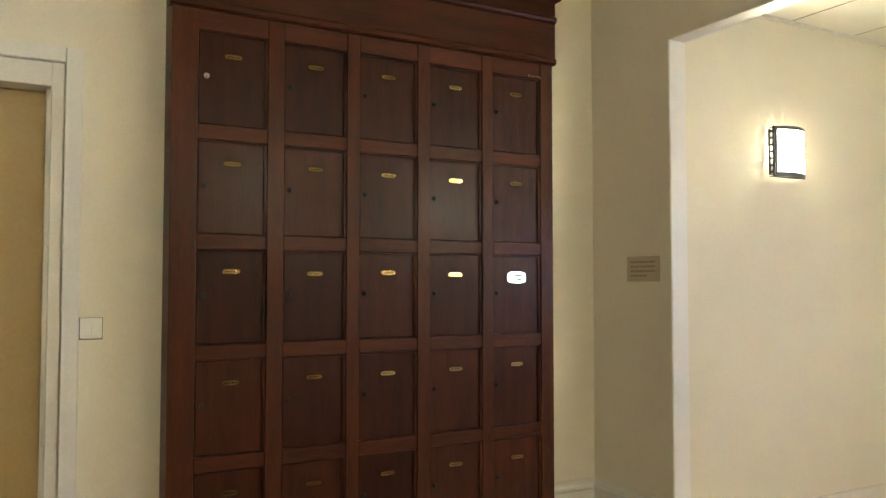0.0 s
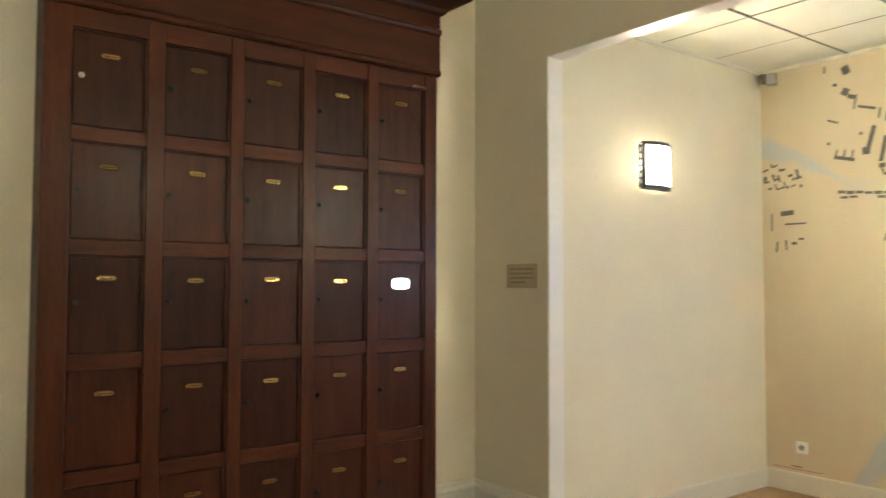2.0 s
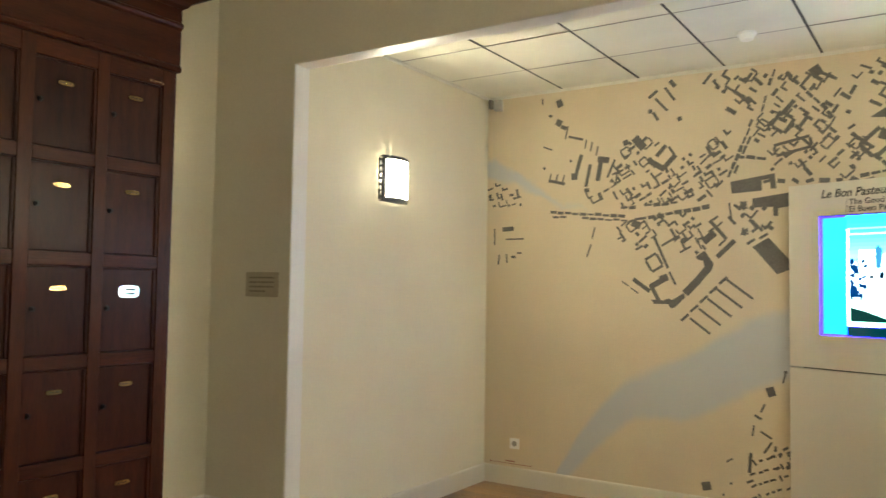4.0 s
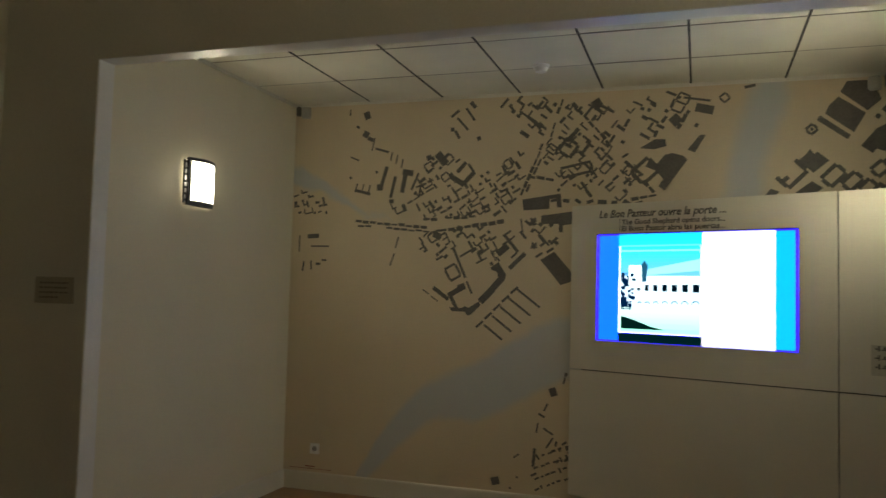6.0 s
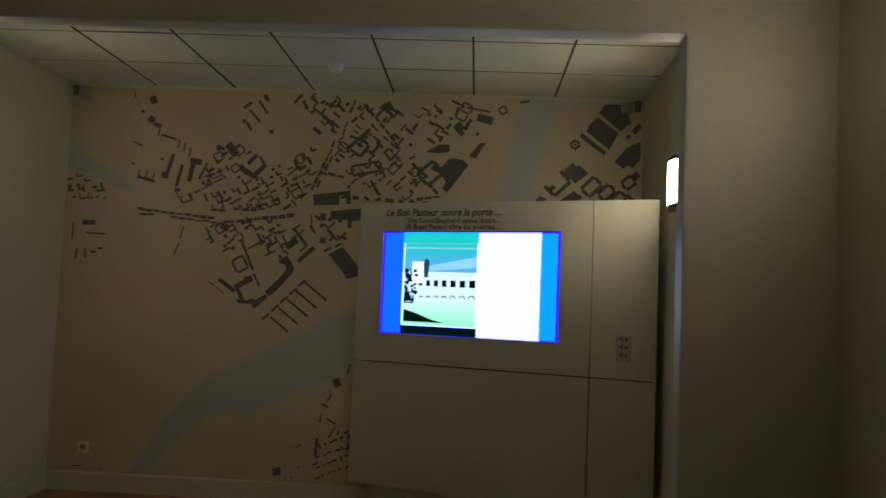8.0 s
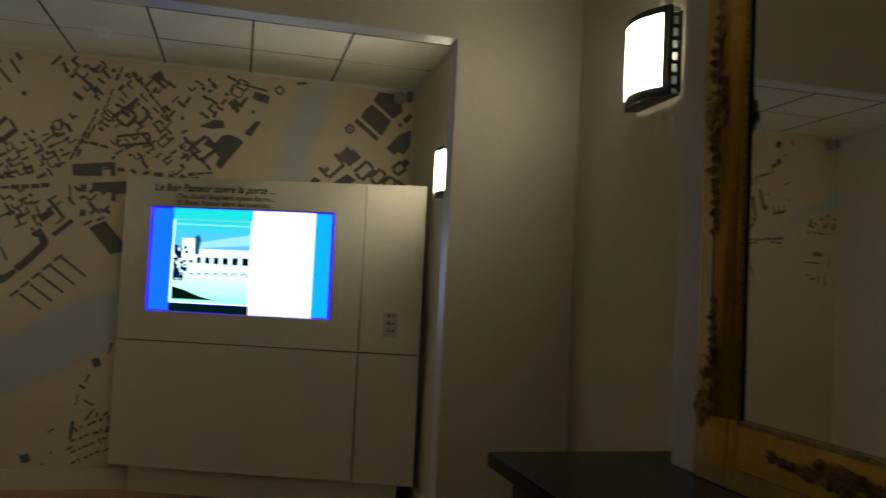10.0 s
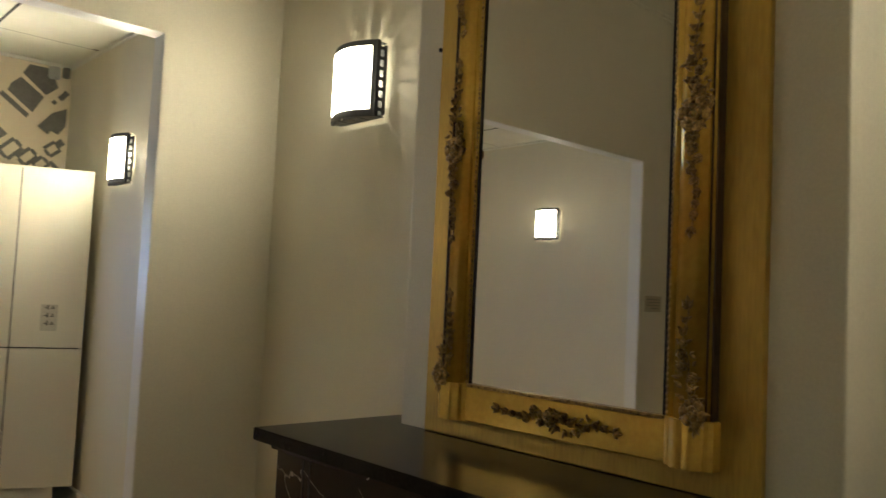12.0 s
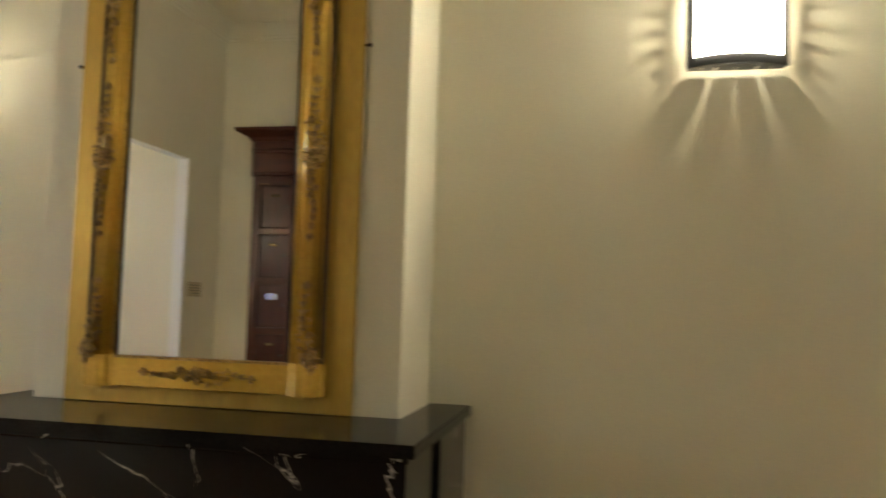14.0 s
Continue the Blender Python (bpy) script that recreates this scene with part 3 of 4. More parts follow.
def gilt_mirror():
    mir = thing("mirror", pose(4.12, -4.79, 1.075, 0, 0, -90), "tall gilt-framed mirror with carved flower sprays standing on the mantel", "mirror")
    TOP = 2.02
    W = 0.534
    part("board", one_box(-W, W, -0.022, 0, 0.0, TOP, bevel=0.003), GILTFLAT, mir, "flat matt gilt backing board")
    part("glass", one_box(-0.335, 0.335, -0.046, -0.022, 0.15, TOP - 0.12), MIRROR, mir, "clear mirror glass reflecting the room")
    colout = []
    n = 54
    for k in range(n + 1):
        a = math.pi * k / n
        rip = 1 + 0.07 * math.cos(6 * a)
        colout.append((-0.037 * math.cos(a) * (0.9 + 0.1 * rip), -0.050 - 0.021 * math.sin(a) ** 0.8 * rip))
    prof = [(-0.050, -0.022), (-0.050, -0.044), (-0.045, -0.049)] + colout + [(0.044, -0.050), (0.047, -0.056), (0.052, -0.056), (0.055, -0.050), (0.059, -0.050), (0.061, -0.046), (0.061, -0.022)]
    for s in (-1, 1):
        cx = s * 0.381
        bm = prism(bmesh.new(), [(cx - s * u, v) for u, v in prof], "z", 0.167, TOP - 0.03)
        col = part("column", bm, GILT, mir, "half-round burnished gilt upright", smooth=False)
        for p in col.data.polygons:
            p.use_smooth = len(p.vertices) == 4
        # pedestal block
        bm = bmesh.new()
        blk = [(-0.060, -0.022), (-0.060, -0.054), (-0.050, -0.060)] + [(u * 1.1, v - 0.012) for u, v in colout] + [(0.050, -0.060), (0.060, -0.054), (0.060, -0.022)]
        prism(bm, [(cx - s * u, v) for u, v in blk], "z", 0.060, 0.167)
        part("pedestal", bm, GILT, mir, "fluted gilt block")
        part("outer_edge", one_box(*sorted((cx + s * 0.0505, cx + s * 0.054)), -0.052, -0.022, 0.168, TOP - 0.03), FRAMESIDE, mir, "dark stained outer edge of the frame")
        part("groove", one_box(*sorted((cx + s * 0.0385, cx + s * 0.042)), -0.0535, -0.044, 0.168, TOP - 0.03), FRAMESIDE, mir, "dark groove beside the upright")
        # rebate strip beside the glass
        bm = bmesh.new()
        for k in range(118):
            z = 0.172 + 0.0145 * k
            blob(bm, (cx - s * 0.0555, -0.052, z), (0.0045, 0.004, 0.0068))
        part("reeded_edge", bm, BRONZE, mir, "tarnished beaded inner moulding", smooth=True)
        part("inner_bead", one_box(*sorted((cx - s * 0.061, cx - s * 0.068)), -0.050, -0.022, 0.15, TOP - 0.12), IRON, mir, "dark inner edge")
        for q, (zc, ln, wd, bl, dx) in enumerate(((0.845, 0.50, 0.036, 0.028, 0.010), (1.42, 0.42, 0.030, 0.022, 0.0))):
            part("garland", garland(cx + s * dx, -0.074, zc, ln, True, 11 + q + (5 if s > 0 else 0), wd, bl), BRONZE, mir, "tarnished carved flower spray")
        part("corner_garland", garland(cx, -0.074, 0.285, 0.25, True, 41 + s, 0.034, 0.022, lean=-s * 0.022), BRONZE, mir, "tarnished carved flower spray")
    part("bottom_rail", one_box(-0.323, 0.323, -0.056, -0.022, 0.060, 0.160, bevel=0.004), GILT, mir)
    part("bottom_bead", one_box(-0.319, 0.319, -0.060, -0.040, 0.158, 0.167, bevel=0.002), BRONZE, mir)
    part("garland", garland(0.0, -0.056, 0.110, 0.37, False, 3, 0.028, 0.014), BRONZE, mir, "tarnished carved flower spray")
    part("top_rail", one_box(-0.323, 0.323, -0.056, -0.022, TOP - 0.13, TOP - 0.03, bevel=0.004), GILT, mir)
    for s, z in ((-1, 1.20), (1, 1.24)):
        bm = bmesh.new()
        cylinder(bm, (s * (W + 0.008), -0.012, z), 0.004, 0.03, "x", 8)
        cylinder(bm, (s * (W + 0.016), -0.012, z), 0.007, 0.010, "z", 8)
        part("hook", bm, IRON, mir, "small dark iron hook")
    return mir


gilt_mirror()


# ---------------------------------------------------------------- black marble mantel
def mantel():
    man = thing("mantelpiece", pose(4.12, -4.79, 0, 0, 0, -90), "black marble mantelpiece with white veins under the mirror", "fireplace")
    L, Rr = -0.812, 0.855
    bm = bmesh.new()
    prism(bm, [(L, -0.455), (Rr, -0.455), (Rr, 0.434), (0.694, 0.434), (0.694, -0.002), (-0.677, -0.002), (-0.677, 0.434), (L, 0.434)], "z", 1.037, 1.074)
    es = [e for e in bm.edges]
    bmesh.ops.bevel(bm, geom=es, offset=0.003, segments=2, affect="EDGES")
    part("shelf", bm, BLACKTOP, man, "polished black marble shelf")
    part("lintel", one_box(L + 0.06, Rr - 0.035, -0.405, -0.02, 0.80, 1.015, bevel=0.004), MARBLE, man)
    part("moulding", one_box(L + 0.045, Rr - 0.025, -0.42, -0.02, 1.015, 1.037, bevel=0.006), MARBLE, man)
    for a, b in ((L + 0.06, L + 0.27), (Rr - 0.245, Rr - 0.035)):
        part("leg", one_box(a, b, -0.412, -0.02, 0.0, 0.80, bevel=0.004), MARBLE, man)
    for a, b in ((L + 0.20, L + 0.206), (L + 0.235, L + 0.241)):
        part("groove", one_box(a, b, -0.4065, -0.40, 0.80, 1.015), JOINT, man, "dark joint in the marble")
    for a, b in ((L + 0.03, -0.681), (0.698, Rr - 0.02)):
        part("return", one_box(a, b, -0.02, 0.430, 0.0, 1.035, bevel=0.003), MARBLE, man)
    part("firebox", one_box(L + 0.27, Rr - 0.245, -0.06, -0.02, 0.0, 0.80), JOINT, man, "dark closed fireplace opening")
    return man


mantel()


# ---------------------------------------------------------------- display partition
def screen_rect(parent, name, x0, x1, z0, z1, colour, strength, y, label=""):
    return part(name, one_box(x0, x1, y, y + 0.001, z0, z1), glowing(name + "_light", colour, strength * SCREEN), parent, label)


def partition():
    kio = thing("display_partition", pose(2.2, -0.04, 0, 0, 0, -20.75), "white laminate partition with a lit screen standing across the alcove corner", "display unit")
    W, S, MID, LOW, TOP = 2.145, 1.728, 1.046, 0.178, 2.192
    sx0, sx1, sz0, sz1 = 0.20, 1.515, 1.255, 1.982
    T = 0.022
    # upper panel with the screen cut out of it
    bm = bmesh.new()
    g = 0.004
    box(bm, 0, sx0, 0, T, MID + g, TOP)
    box(bm, sx1, S - g, 0, T, MID + g, TOP)
    box(bm, sx0, sx1, 0, T, sz1, TOP)
    box(bm, sx0, sx1, 0, T, MID + g, sz0)
    part("screen_panel", bm, PANEL, kio)
    part("panel", one_box(S + g, W, 0, T, MID + g, TOP, bevel=0.002), PANEL, kio)
    part("panel", one_box(0, S - g, 0, T, LOW, MID - g, bevel=0.002), PANEL, kio)
    part("panel", one_box(S + g, W, 0, T, LOW, MID - g, bevel=0.002), PANEL, kio)
    part("end_panel", prism(bmesh.new(), [(W - 0.02, T), (W, T), (W - 0.13, 0.36), (W - 0.15, 0.36)], "z", LOW, TOP), PANEL, kio)
    bm = prism(bmesh.new(), [(0.08, T + 0.001), (W - 0.022, T + 0.001), (W - 0.152, 0.36), (0.9, 0.33)], "z", LOW, TOP - 0.01)
    part("carcass", bm, JOINT, kio, "dark inside of the partition")
    part("plinth", prism(bmesh.new(), [(0.14, 0.03), (W - 0.11, 0.03), (W - 0.2, 0.3), (0.9, 0.3)], "z", 0.0, LOW - 0.001), PANEL, kio)
    scr = part("screen", one_box(sx0, sx1, 0.004, T, sz0, sz1), glowing("blue_backdrop_light", (0.016, 0.008, 1.0), 3.8 * SCREEN), kio, "lit blue screen showing a building beside white text")
    y = 0.0025
    screen_rect(scr, "side_glow", sx0 + 0.02, sx0 + 0.165, sz0 + 0.01, sz1 - 0.01, (0.002, 0.080, 1.0), 3.2, y + 0.0005)
    screen_rect(scr, "side_glow", 1.385, sx1 - 0.02, sz0 + 0.01, sz1 - 0.01, (0.001, 0.21, 1.0), 3.2, y + 0.0005)
    screen_rect(scr, "text_page", 0.94, 1.385, sz0 + 0.002, sz1 - 0.004, (0.90, 0.93, 1.0), 1.85, y, "white glowing page")
    for k in range(12):
        f = k / 11
        z = 1.70 + (sz1 - 0.004 - 1.70) * k / 12
        screen_rect(scr, "photo_sky", 0.365, 0.94, z, z + (sz1 - 0.004 - 1.70) / 12, (0.01 + 0.12 * (1 - f) ** 2, 0.50 + 0.22 * f, 0.95 - 0.30 * f), 1.6, y, "turquoise sky")
    screen_rect(scr, "photo_streak", 0.38, 0.935, 1.862, 1.872, (0.30, 1.0, 0.95), 1.3, y - 0.001)
    screen_rect(scr, "photo_streak", 0.38, 0.935, 1.895, 1.905, (0.15, 0.9, 0.8), 1.2, y - 0.001)
    screen_rect(scr, "photo_wall", 0.365, 0.94, 1.49, 1.70, (0.62, 0.86, 1.0), 2.1, y, "pale facade")
    for k in range(5):
        f = k / 4
        screen_rect(scr, "photo_lawn", 0.365, 0.94, 1.32 + 0.034 * k, 1.354 + 0.034 * k, (0.34 + 0.28 * f, 1.0, 0.72 + 0.24 * f), 1.7, y, "pale green lawn")
    screen_rect(scr, "photo_caption", 0.365, 0.94, sz0 + 0.002, 1.315, (0.0, 0.05, 0.06), 0.25, y, "dark strip")
    roof = bmesh.new()
    prism(roof, [(0.52, 1.70), (0.935, 1.735), (0.935, 1.81), (0.58, 1.745)], "y", y - 0.002, y - 0.001)
    part("photo_roof", roof, glowing("roof_light", (0.30, 0.72, 1.0), 1.7 * SCREEN), scr)
    screen_rect(scr, "photo_gable", 0.44, 0.53, 1.62, 1.77, (0.75, 1.0, 1.0), 2.4, y - 0.0015)
    part("photo_tower", prism(bmesh.new(), [(0.535, 1.66), (0.565, 1.66), (0.575, 1.77), (0.55, 1.80), (0.53, 1.77)], "y", y - 0.003, y - 0.002), glowing("tower_light", (0.03, 0.20, 0.36), 0.6 * SCREEN), scr)
    for k in range(7):
        x = 0.498 + 0.054 * k + 0.0016 * k * k
        h = 0.038 + 0.0022 * k
        screen_rect(scr, "photo_window", x, x + 0.026 + 0.003 * k, 1.62 - h / 2, 1.62 + h / 2, (0.0, 0.03, 0.07), 0.15, y - 0.001, "dark window")
        bm = bmesh.new()
        r = 0.016 + 0.002 * k
        for q in range(8):
            a0, a1 = math.pi * q / 8, math.pi * (q + 1) / 8
            xc, zc = x + 0.02, 1.50 + 0.015
            ps = [(xc + r * math.cos(a0), zc + r * math.sin(a0)), (xc + r * math.cos(a1), zc + r * math.sin(a1)), (xc + (r - 0.008) * math.cos(a1), zc + (r - 0.008) * math.sin(a1)), (xc + (r - 0.008) * math.cos(a0), zc + (r - 0.008) * math.sin(a0))]
            prism(bm, ps, "y", y - 0.002, y - 0.001)
        part("photo_arch", bm, glowing("arch_light", (0.06, 0.34, 0.55), 0.6 * SCREEN), scr)
    rnd = random.Random(5)
    bm = bmesh.new()
    for k in range(70):
        bx, bz = 0.382 + rnd.random() ** 1.8 * 0.08, 1.47 + rnd.random() ** 1.3 * 0.24
        box(bm, bx, bx + rnd.uniform(0.008, 0.03), y - 0.0045, y - 0.0035, bz, bz + rnd.uniform(0.008, 0.03))
    part("photo_tree", bm, glowing("tree_light", (0.0, 0.05, 0.20), 0.3 * SCREEN), scr, "dark blue tree")
    bm = prism(bmesh.new(), [(0.385, 1.345), (0.70, 1.345), (0.60, 1.365), (0.47, 1.41), (0.385, 1.43)], "y", y - 0.003, y - 0.002)
    part("photo_shadow", bm, glowing("shade_light", (0.0, 0.06, 0.05), 0.2 * SCREEN), scr)
    bm = bmesh.new()
    for a, b, c, d in ((0.372, 0.938, 1.318, 1.324), (0.372, 0.378, 1.324, 1.90), (0.932, 0.938, 1.324, 1.90)):
        box(bm, a, b, y - 0.0035, y - 0.0025, c, d)
    part("photo_border", bm, glowing("border_light", (0.9, 1.0, 1.0), 2.5 * SCREEN), scr, "white border line")
    bm = bmesh.new()
    box(bm, sx0 - 0.006, sx1 + 0.006, -0.001, 0.004, sz1, sz1 + 0.006)
    part("bezel", bm, IRON, kio, "dark edge over the screen")
    # headings
    writing("heading", "Le Bon Pasteur ouvre la porte ...", 0.072, TEXTINK, kio, 0.215, -0.0015, 2.098, width=0.875, shear=0.25)
    writing("subheading", "The Good Shepherd opens doors...", 0.048, TEXTINK, kio, 0.385, -0.0015, 2.047, width=0.70)
    writing("subheading", "El Buen Pastor abre las puertas...", 0.048, TEXTINK, kio, 0.385, -0.0015, 2.003, width=0.70)
    part("rule", one_box(0.368, 0.371, -0.001, 0.0005, 1.995, 2.085), INK, kio, "thin dark line")
    # small notice with three rows of signs
    notice = part("notice", one_box(1.893, 1.99, -0.0025, 0, 1.155, 1.322), material("notice_card", (0.52, 0.49, 0.41), 0.6), kio, "small pale notice with three rows of signs")
    for k in range(3):
        z = 1.19 + 0.05 * k
        bm = bmesh.new()
        box(bm, 1.912, 1.935, -0.004, -0.0025, z + 0.008, z + 0.016)
        box(bm, 1.928, 1.938, -0.004, -0.0025, z, z + 0.03)
        box(bm, 1.945, 1.972, -0.004, -0.0025, z + 0.004, z + 0.010)
        box(bm, 1.955, 1.967, -0.004, -0.0025, z + 0.010, z + 0.024)
        part("sign", bm, INK, notice)
    return kio


partition()


# ---------------------------------------------------------------- printed town map
class Print:
    """Flat dark shapes printed on the wall, in metres across and up."""
    def __init__(self):
        self.verts, self.faces = [], []

    def poly(self, pts):
        k = len(self.verts)
        y = -0.0015 - 0.0000025 * len(self.faces)
        self.verts += [(x, y, z) for x, z in pts]
        self.faces.append(tuple(range(k, k + len(pts))))

    def bar(self, x, z, length, width, deg):
        c, s = math.cos(radians(deg)), math.sin(radians(deg))
        a, b = length / 2, width / 2
        self.poly([(x + u * c - v * s, z + u * s + v * c) for u, v in ((-a, -b), (a, -b), (a, b), (-a, b))])

    def line(self, x0, z0, x1, z1, width, gap=0.0, piece=0.05, rnd=None, ragged=0.0):
        """A row of houses along a street."""
        d = math.hypot(x1 - x0, z1 - z0)
        deg = math.degrees(math.atan2(z1 - z0, x1 - x0))
        n = max(1, int(d / piece))
        for k in range(n):
            if rnd and rnd.random() < gap:
                continue
            f = (k + 0.5) / n
            j = rnd.uniform(0, ragged) if rnd else 0
            nx, nz = -math.sin(radians(deg)), math.cos(radians(deg))
            self.bar(x0 + (x1 - x0) * f + nx * j, z0 + (z1 - z0) * f + nz * j, d / n * (1.02 if gap == 0 else 0.86), width * (rnd.uniform(0.7, 1.4) if rnd else 1), deg)

    def ell(self, x, z, a, b, w, deg):
        c, s = math.cos(radians(deg)), math.sin(radians(deg))
        for u, v, le, wi in ((a / 2, w / 2, a, w), (w / 2, (b + w) / 2, w, b - w)):
            q = [(u - le / 2, v - wi / 2), (u + le / 2, v - wi / 2), (u + le / 2, v + wi / 2), (u - le / 2, v + wi / 2)]
            self.poly([(x + p * c - r * s, z + p * s + r * c) for p, r in q])

    def court(self, x, z, a, b, w, deg, open_side=False):
        """Houses round a yard."""
        c, s = math.cos(radians(deg)), math.sin(radians(deg))
        sides = [(0, -b / 2, a, w), (-a / 2, 0, w, b - w), (a / 2, 0, w, b - w)] + ([] if open_side else [(0, b / 2, a, w)])
        for u, v, le, wi in sides:
            self.bar(x + u * c - v * s, z + u * s + v * c, le, wi, deg)


def inside(x, z, ring):
    hit = False
    for (x0, z0), (x1, z1) in zip(ring, ring[1:] + ring[:1]):
        if (z0 > z) != (z1 > z) and x < (x1 - x0) * (z - z0) / (z1 - z0) + x0:
            hit = not hit
    return hit


def off_street(x, z, streets):
    for x0, z0, x1, z1, w in streets:
        d2 = (x1 - x0) ** 2 + (z1 - z0) ** 2
        f = min(1, max(0, ((x - x0) * (x1 - x0) + (z - z0) * (z1 - z0)) / d2))
        if math.hypot(x - x0 - f * (x1 - x0), z - z0 - f * (z1 - z0)) < w:
            return False
    return True


def district(pr, ring, deg, cell, fill, seed, streets, size=1.0):
    """Small houses, yards and rows scattered over one quarter of the town."""
    rnd = random.Random(seed)
    c, s = math.cos(radians(deg)), math.sin(radians(deg))
    cx, cz = sum(p[0] for p in ring) / len(ring), sum(p[1] for p in ring) / len(ring)
    n = int(1.2 / cell)
    for i in range(-n, n):
        for j in range(-n, n):
            u, v = (i + rnd.uniform(0.25, 0.75)) * cell, (j + rnd.uniform(0.25, 0.75)) * cell
            x, z = cx + u * c - v * s, cz + u * s + v * c
            if not inside(x, z, ring) or not off_street(x, z, streets) or rnd.random() > fill or z > 2.99:
                continue
            kind, d = rnd.random(), deg + rnd.choice((0, 0, 0, 90, 90)) + rnd.uniform(-9, 9)
            k = cell * size
            if kind < 0.50:
                pr.bar(x, z, k * rnd.uniform(0.6, 1.5), k * rnd.uniform(0.25, 0.5), d)
            elif kind < 0.78:
                pr.ell(x, z, k * rnd.uniform(0.8, 1.5), k * rnd.uniform(0.5, 1.1), k * rnd.uniform(0.22, 0.36), d)
            elif kind < 0.86:
                pr.court(x, z, k * rnd.uniform(1.1, 1.6), k * rnd.uniform(0.9, 1.3), k * 0.26, d, rnd.random() < 0.5)
            else:
                pr.bar(x, z, k * 0.5, k * 0.42, d)


pr = Print()
rnd = random.Random(21)
STREETS = [(1.74, 2.08, 2.14, 3.02, 0.042), (0.5, 2.05, 1.72, 2.11, 0.022), (2.16, 3.0, 2.50, 2.58, 0.016), (2.50, 2.58, 2.80, 2.24, 0.016), (2.63, 2.86, 2.49, 2.58, 0.016),
           (1.72, 2.08, 2.0, 1.78, 0.03), (1.86, 2.55, 2.44, 2.30, 0.018), (1.15, 2.60, 1.66, 2.2, 0.014), (0.98, 2.2, 1.5, 2.46, 0.012), (2.03, 2.42, 2.48, 2.60, 0.014)]
# west quarter
district(pr, [(0.98, 2.12), (1.0, 2.40), (1.15, 2.60), (1.32, 2.58), (1.52, 2.44), (1.83, 2.60), (1.80, 2.20), (1.66, 2.12)], 34, 0.050, 0.80, 1, STREETS)
district(pr, [(0.76, 2.12), (0.80, 2.22), (1.0, 2.26), (1.0, 2.12)], 20, 0.05, 0.6, 2, STREETS)
# quarter over the avenue
district(pr, [(1.58, 3.0), (1.72, 2.86), (1.86, 2.68), (1.98, 2.74), (2.08, 3.0)], -42, 0.060, 0.85, 3, STREETS)
# east quarter
district(pr, [(1.92, 2.58), (2.06, 2.90), (2.20, 2.98), (2.62, 2.84), (2.48, 2.60), (2.36, 2.44), (2.05, 2.42)], -38, 0.052, 0.75, 4, STREETS)
district(pr, [(2.62, 2.97), (2.95, 2.99), (3.05, 2.74), (2.78, 2.66), (2.52, 2.62)], -30, 0.056, 0.62, 5, STREETS)
district(pr, [(2.05, 2.42), (2.36, 2.44), (2.48, 2.58), (2.70, 2.52), (2.66, 2.26), (2.40, 2.28), (2.1, 2.30)], 38, 0.050, 0.66, 6, STREETS)
# south quarter
district(pr, [(1.02, 2.02), (1.68, 2.06), (1.82, 1.86), (1.60, 1.72), (1.42, 1.86), (1.12, 1.78)], 36, 0.052, 0.52, 7, STREETS)
district(pr, [(1.84, 2.10), (2.06, 2.06), (2.14, 1.86), (1.98, 1.90)], 48, 0.06, 0.5, 8, STREETS)
# far west
district(pr, [(-0.04, 2.34), (0.28, 2.27), (0.26, 2.12), (-0.04, 2.14)], 12, 0.045, 0.55, 9, [])
for x, z, le, wi, d in ((0.02, 1.92, 0.012, 0.13, 0), (0.14, 1.98, 0.10, 0.035, 3), (0.20, 1.90, 0.16, 0.012, 0), (0.06, 1.74, 0.014, 0.08, -8), (0.13, 1.75, 0.014, 0.07, 4), (0.19, 1.76, 0.04, 0.02, 0), (0.24, 1.79, 0.04, 0.014, 0)):
    pr.bar(x, z, le, wi, d)
# edge of the avenue and the long street
for a in ((0.50, 2.095, 1.10, 2.045, 0.018), (1.16, 2.012, 1.26, 2.022, 0.018), (1.26, 2.025, 1.70, 2.085, 0.024), (0.52, 2.058, 1.12, 2.01, 0.016)):
    pr.line(*a, gap=0.12, piece=0.06, rnd=rnd, ragged=0.008)
for a in ((1.80, 2.22, 1.98, 2.66, 0.018), (2.03, 2.70, 2.12, 2.98, 0.016), (1.86, 2.30, 1.97, 2.55, 0.016), (1.06, 2.10, 1.66, 2.13, 0.020), (2.18, 2.95, 2.46, 2.62, 0.022), (2.52, 2.56, 2.76, 2.28, 0.02), (1.86, 2.42, 2.06, 2.38, 0.018)):
    pr.line(*a, gap=0.14, piece=0.055, rnd=rnd, ragged=0.010)
# single bars to the north-west
for x, z, le, wi, d in ((0.43, 2.96, 0.012, 0.05, 0), (0.575, 2.93, 0.05, 0.06, 20), (0.57, 2.78, 0.05, 0.05, -30), (0.61, 2.74, 0.05, 0.03, -25), (0.635, 2.70, 0.012, 0.10, -12), (0.71, 2.65, 0.12, 0.018, -16),
                        (0.79, 2.60, 0.012, 0.07, -8), (0.835, 2.575, 0.012, 0.07, -10), (0.88, 2.54, 0.012, 0.07, -10), (0.48, 2.59, 0.08, 0.012, -22), (0.50, 2.84, 0.03, 0.02, -20), (0.45, 2.44, 0.02, 0.02, 30), (0.67, 2.48, 0.02, 0.02, 20)):
    pr.bar(x, z, le, wi, d)
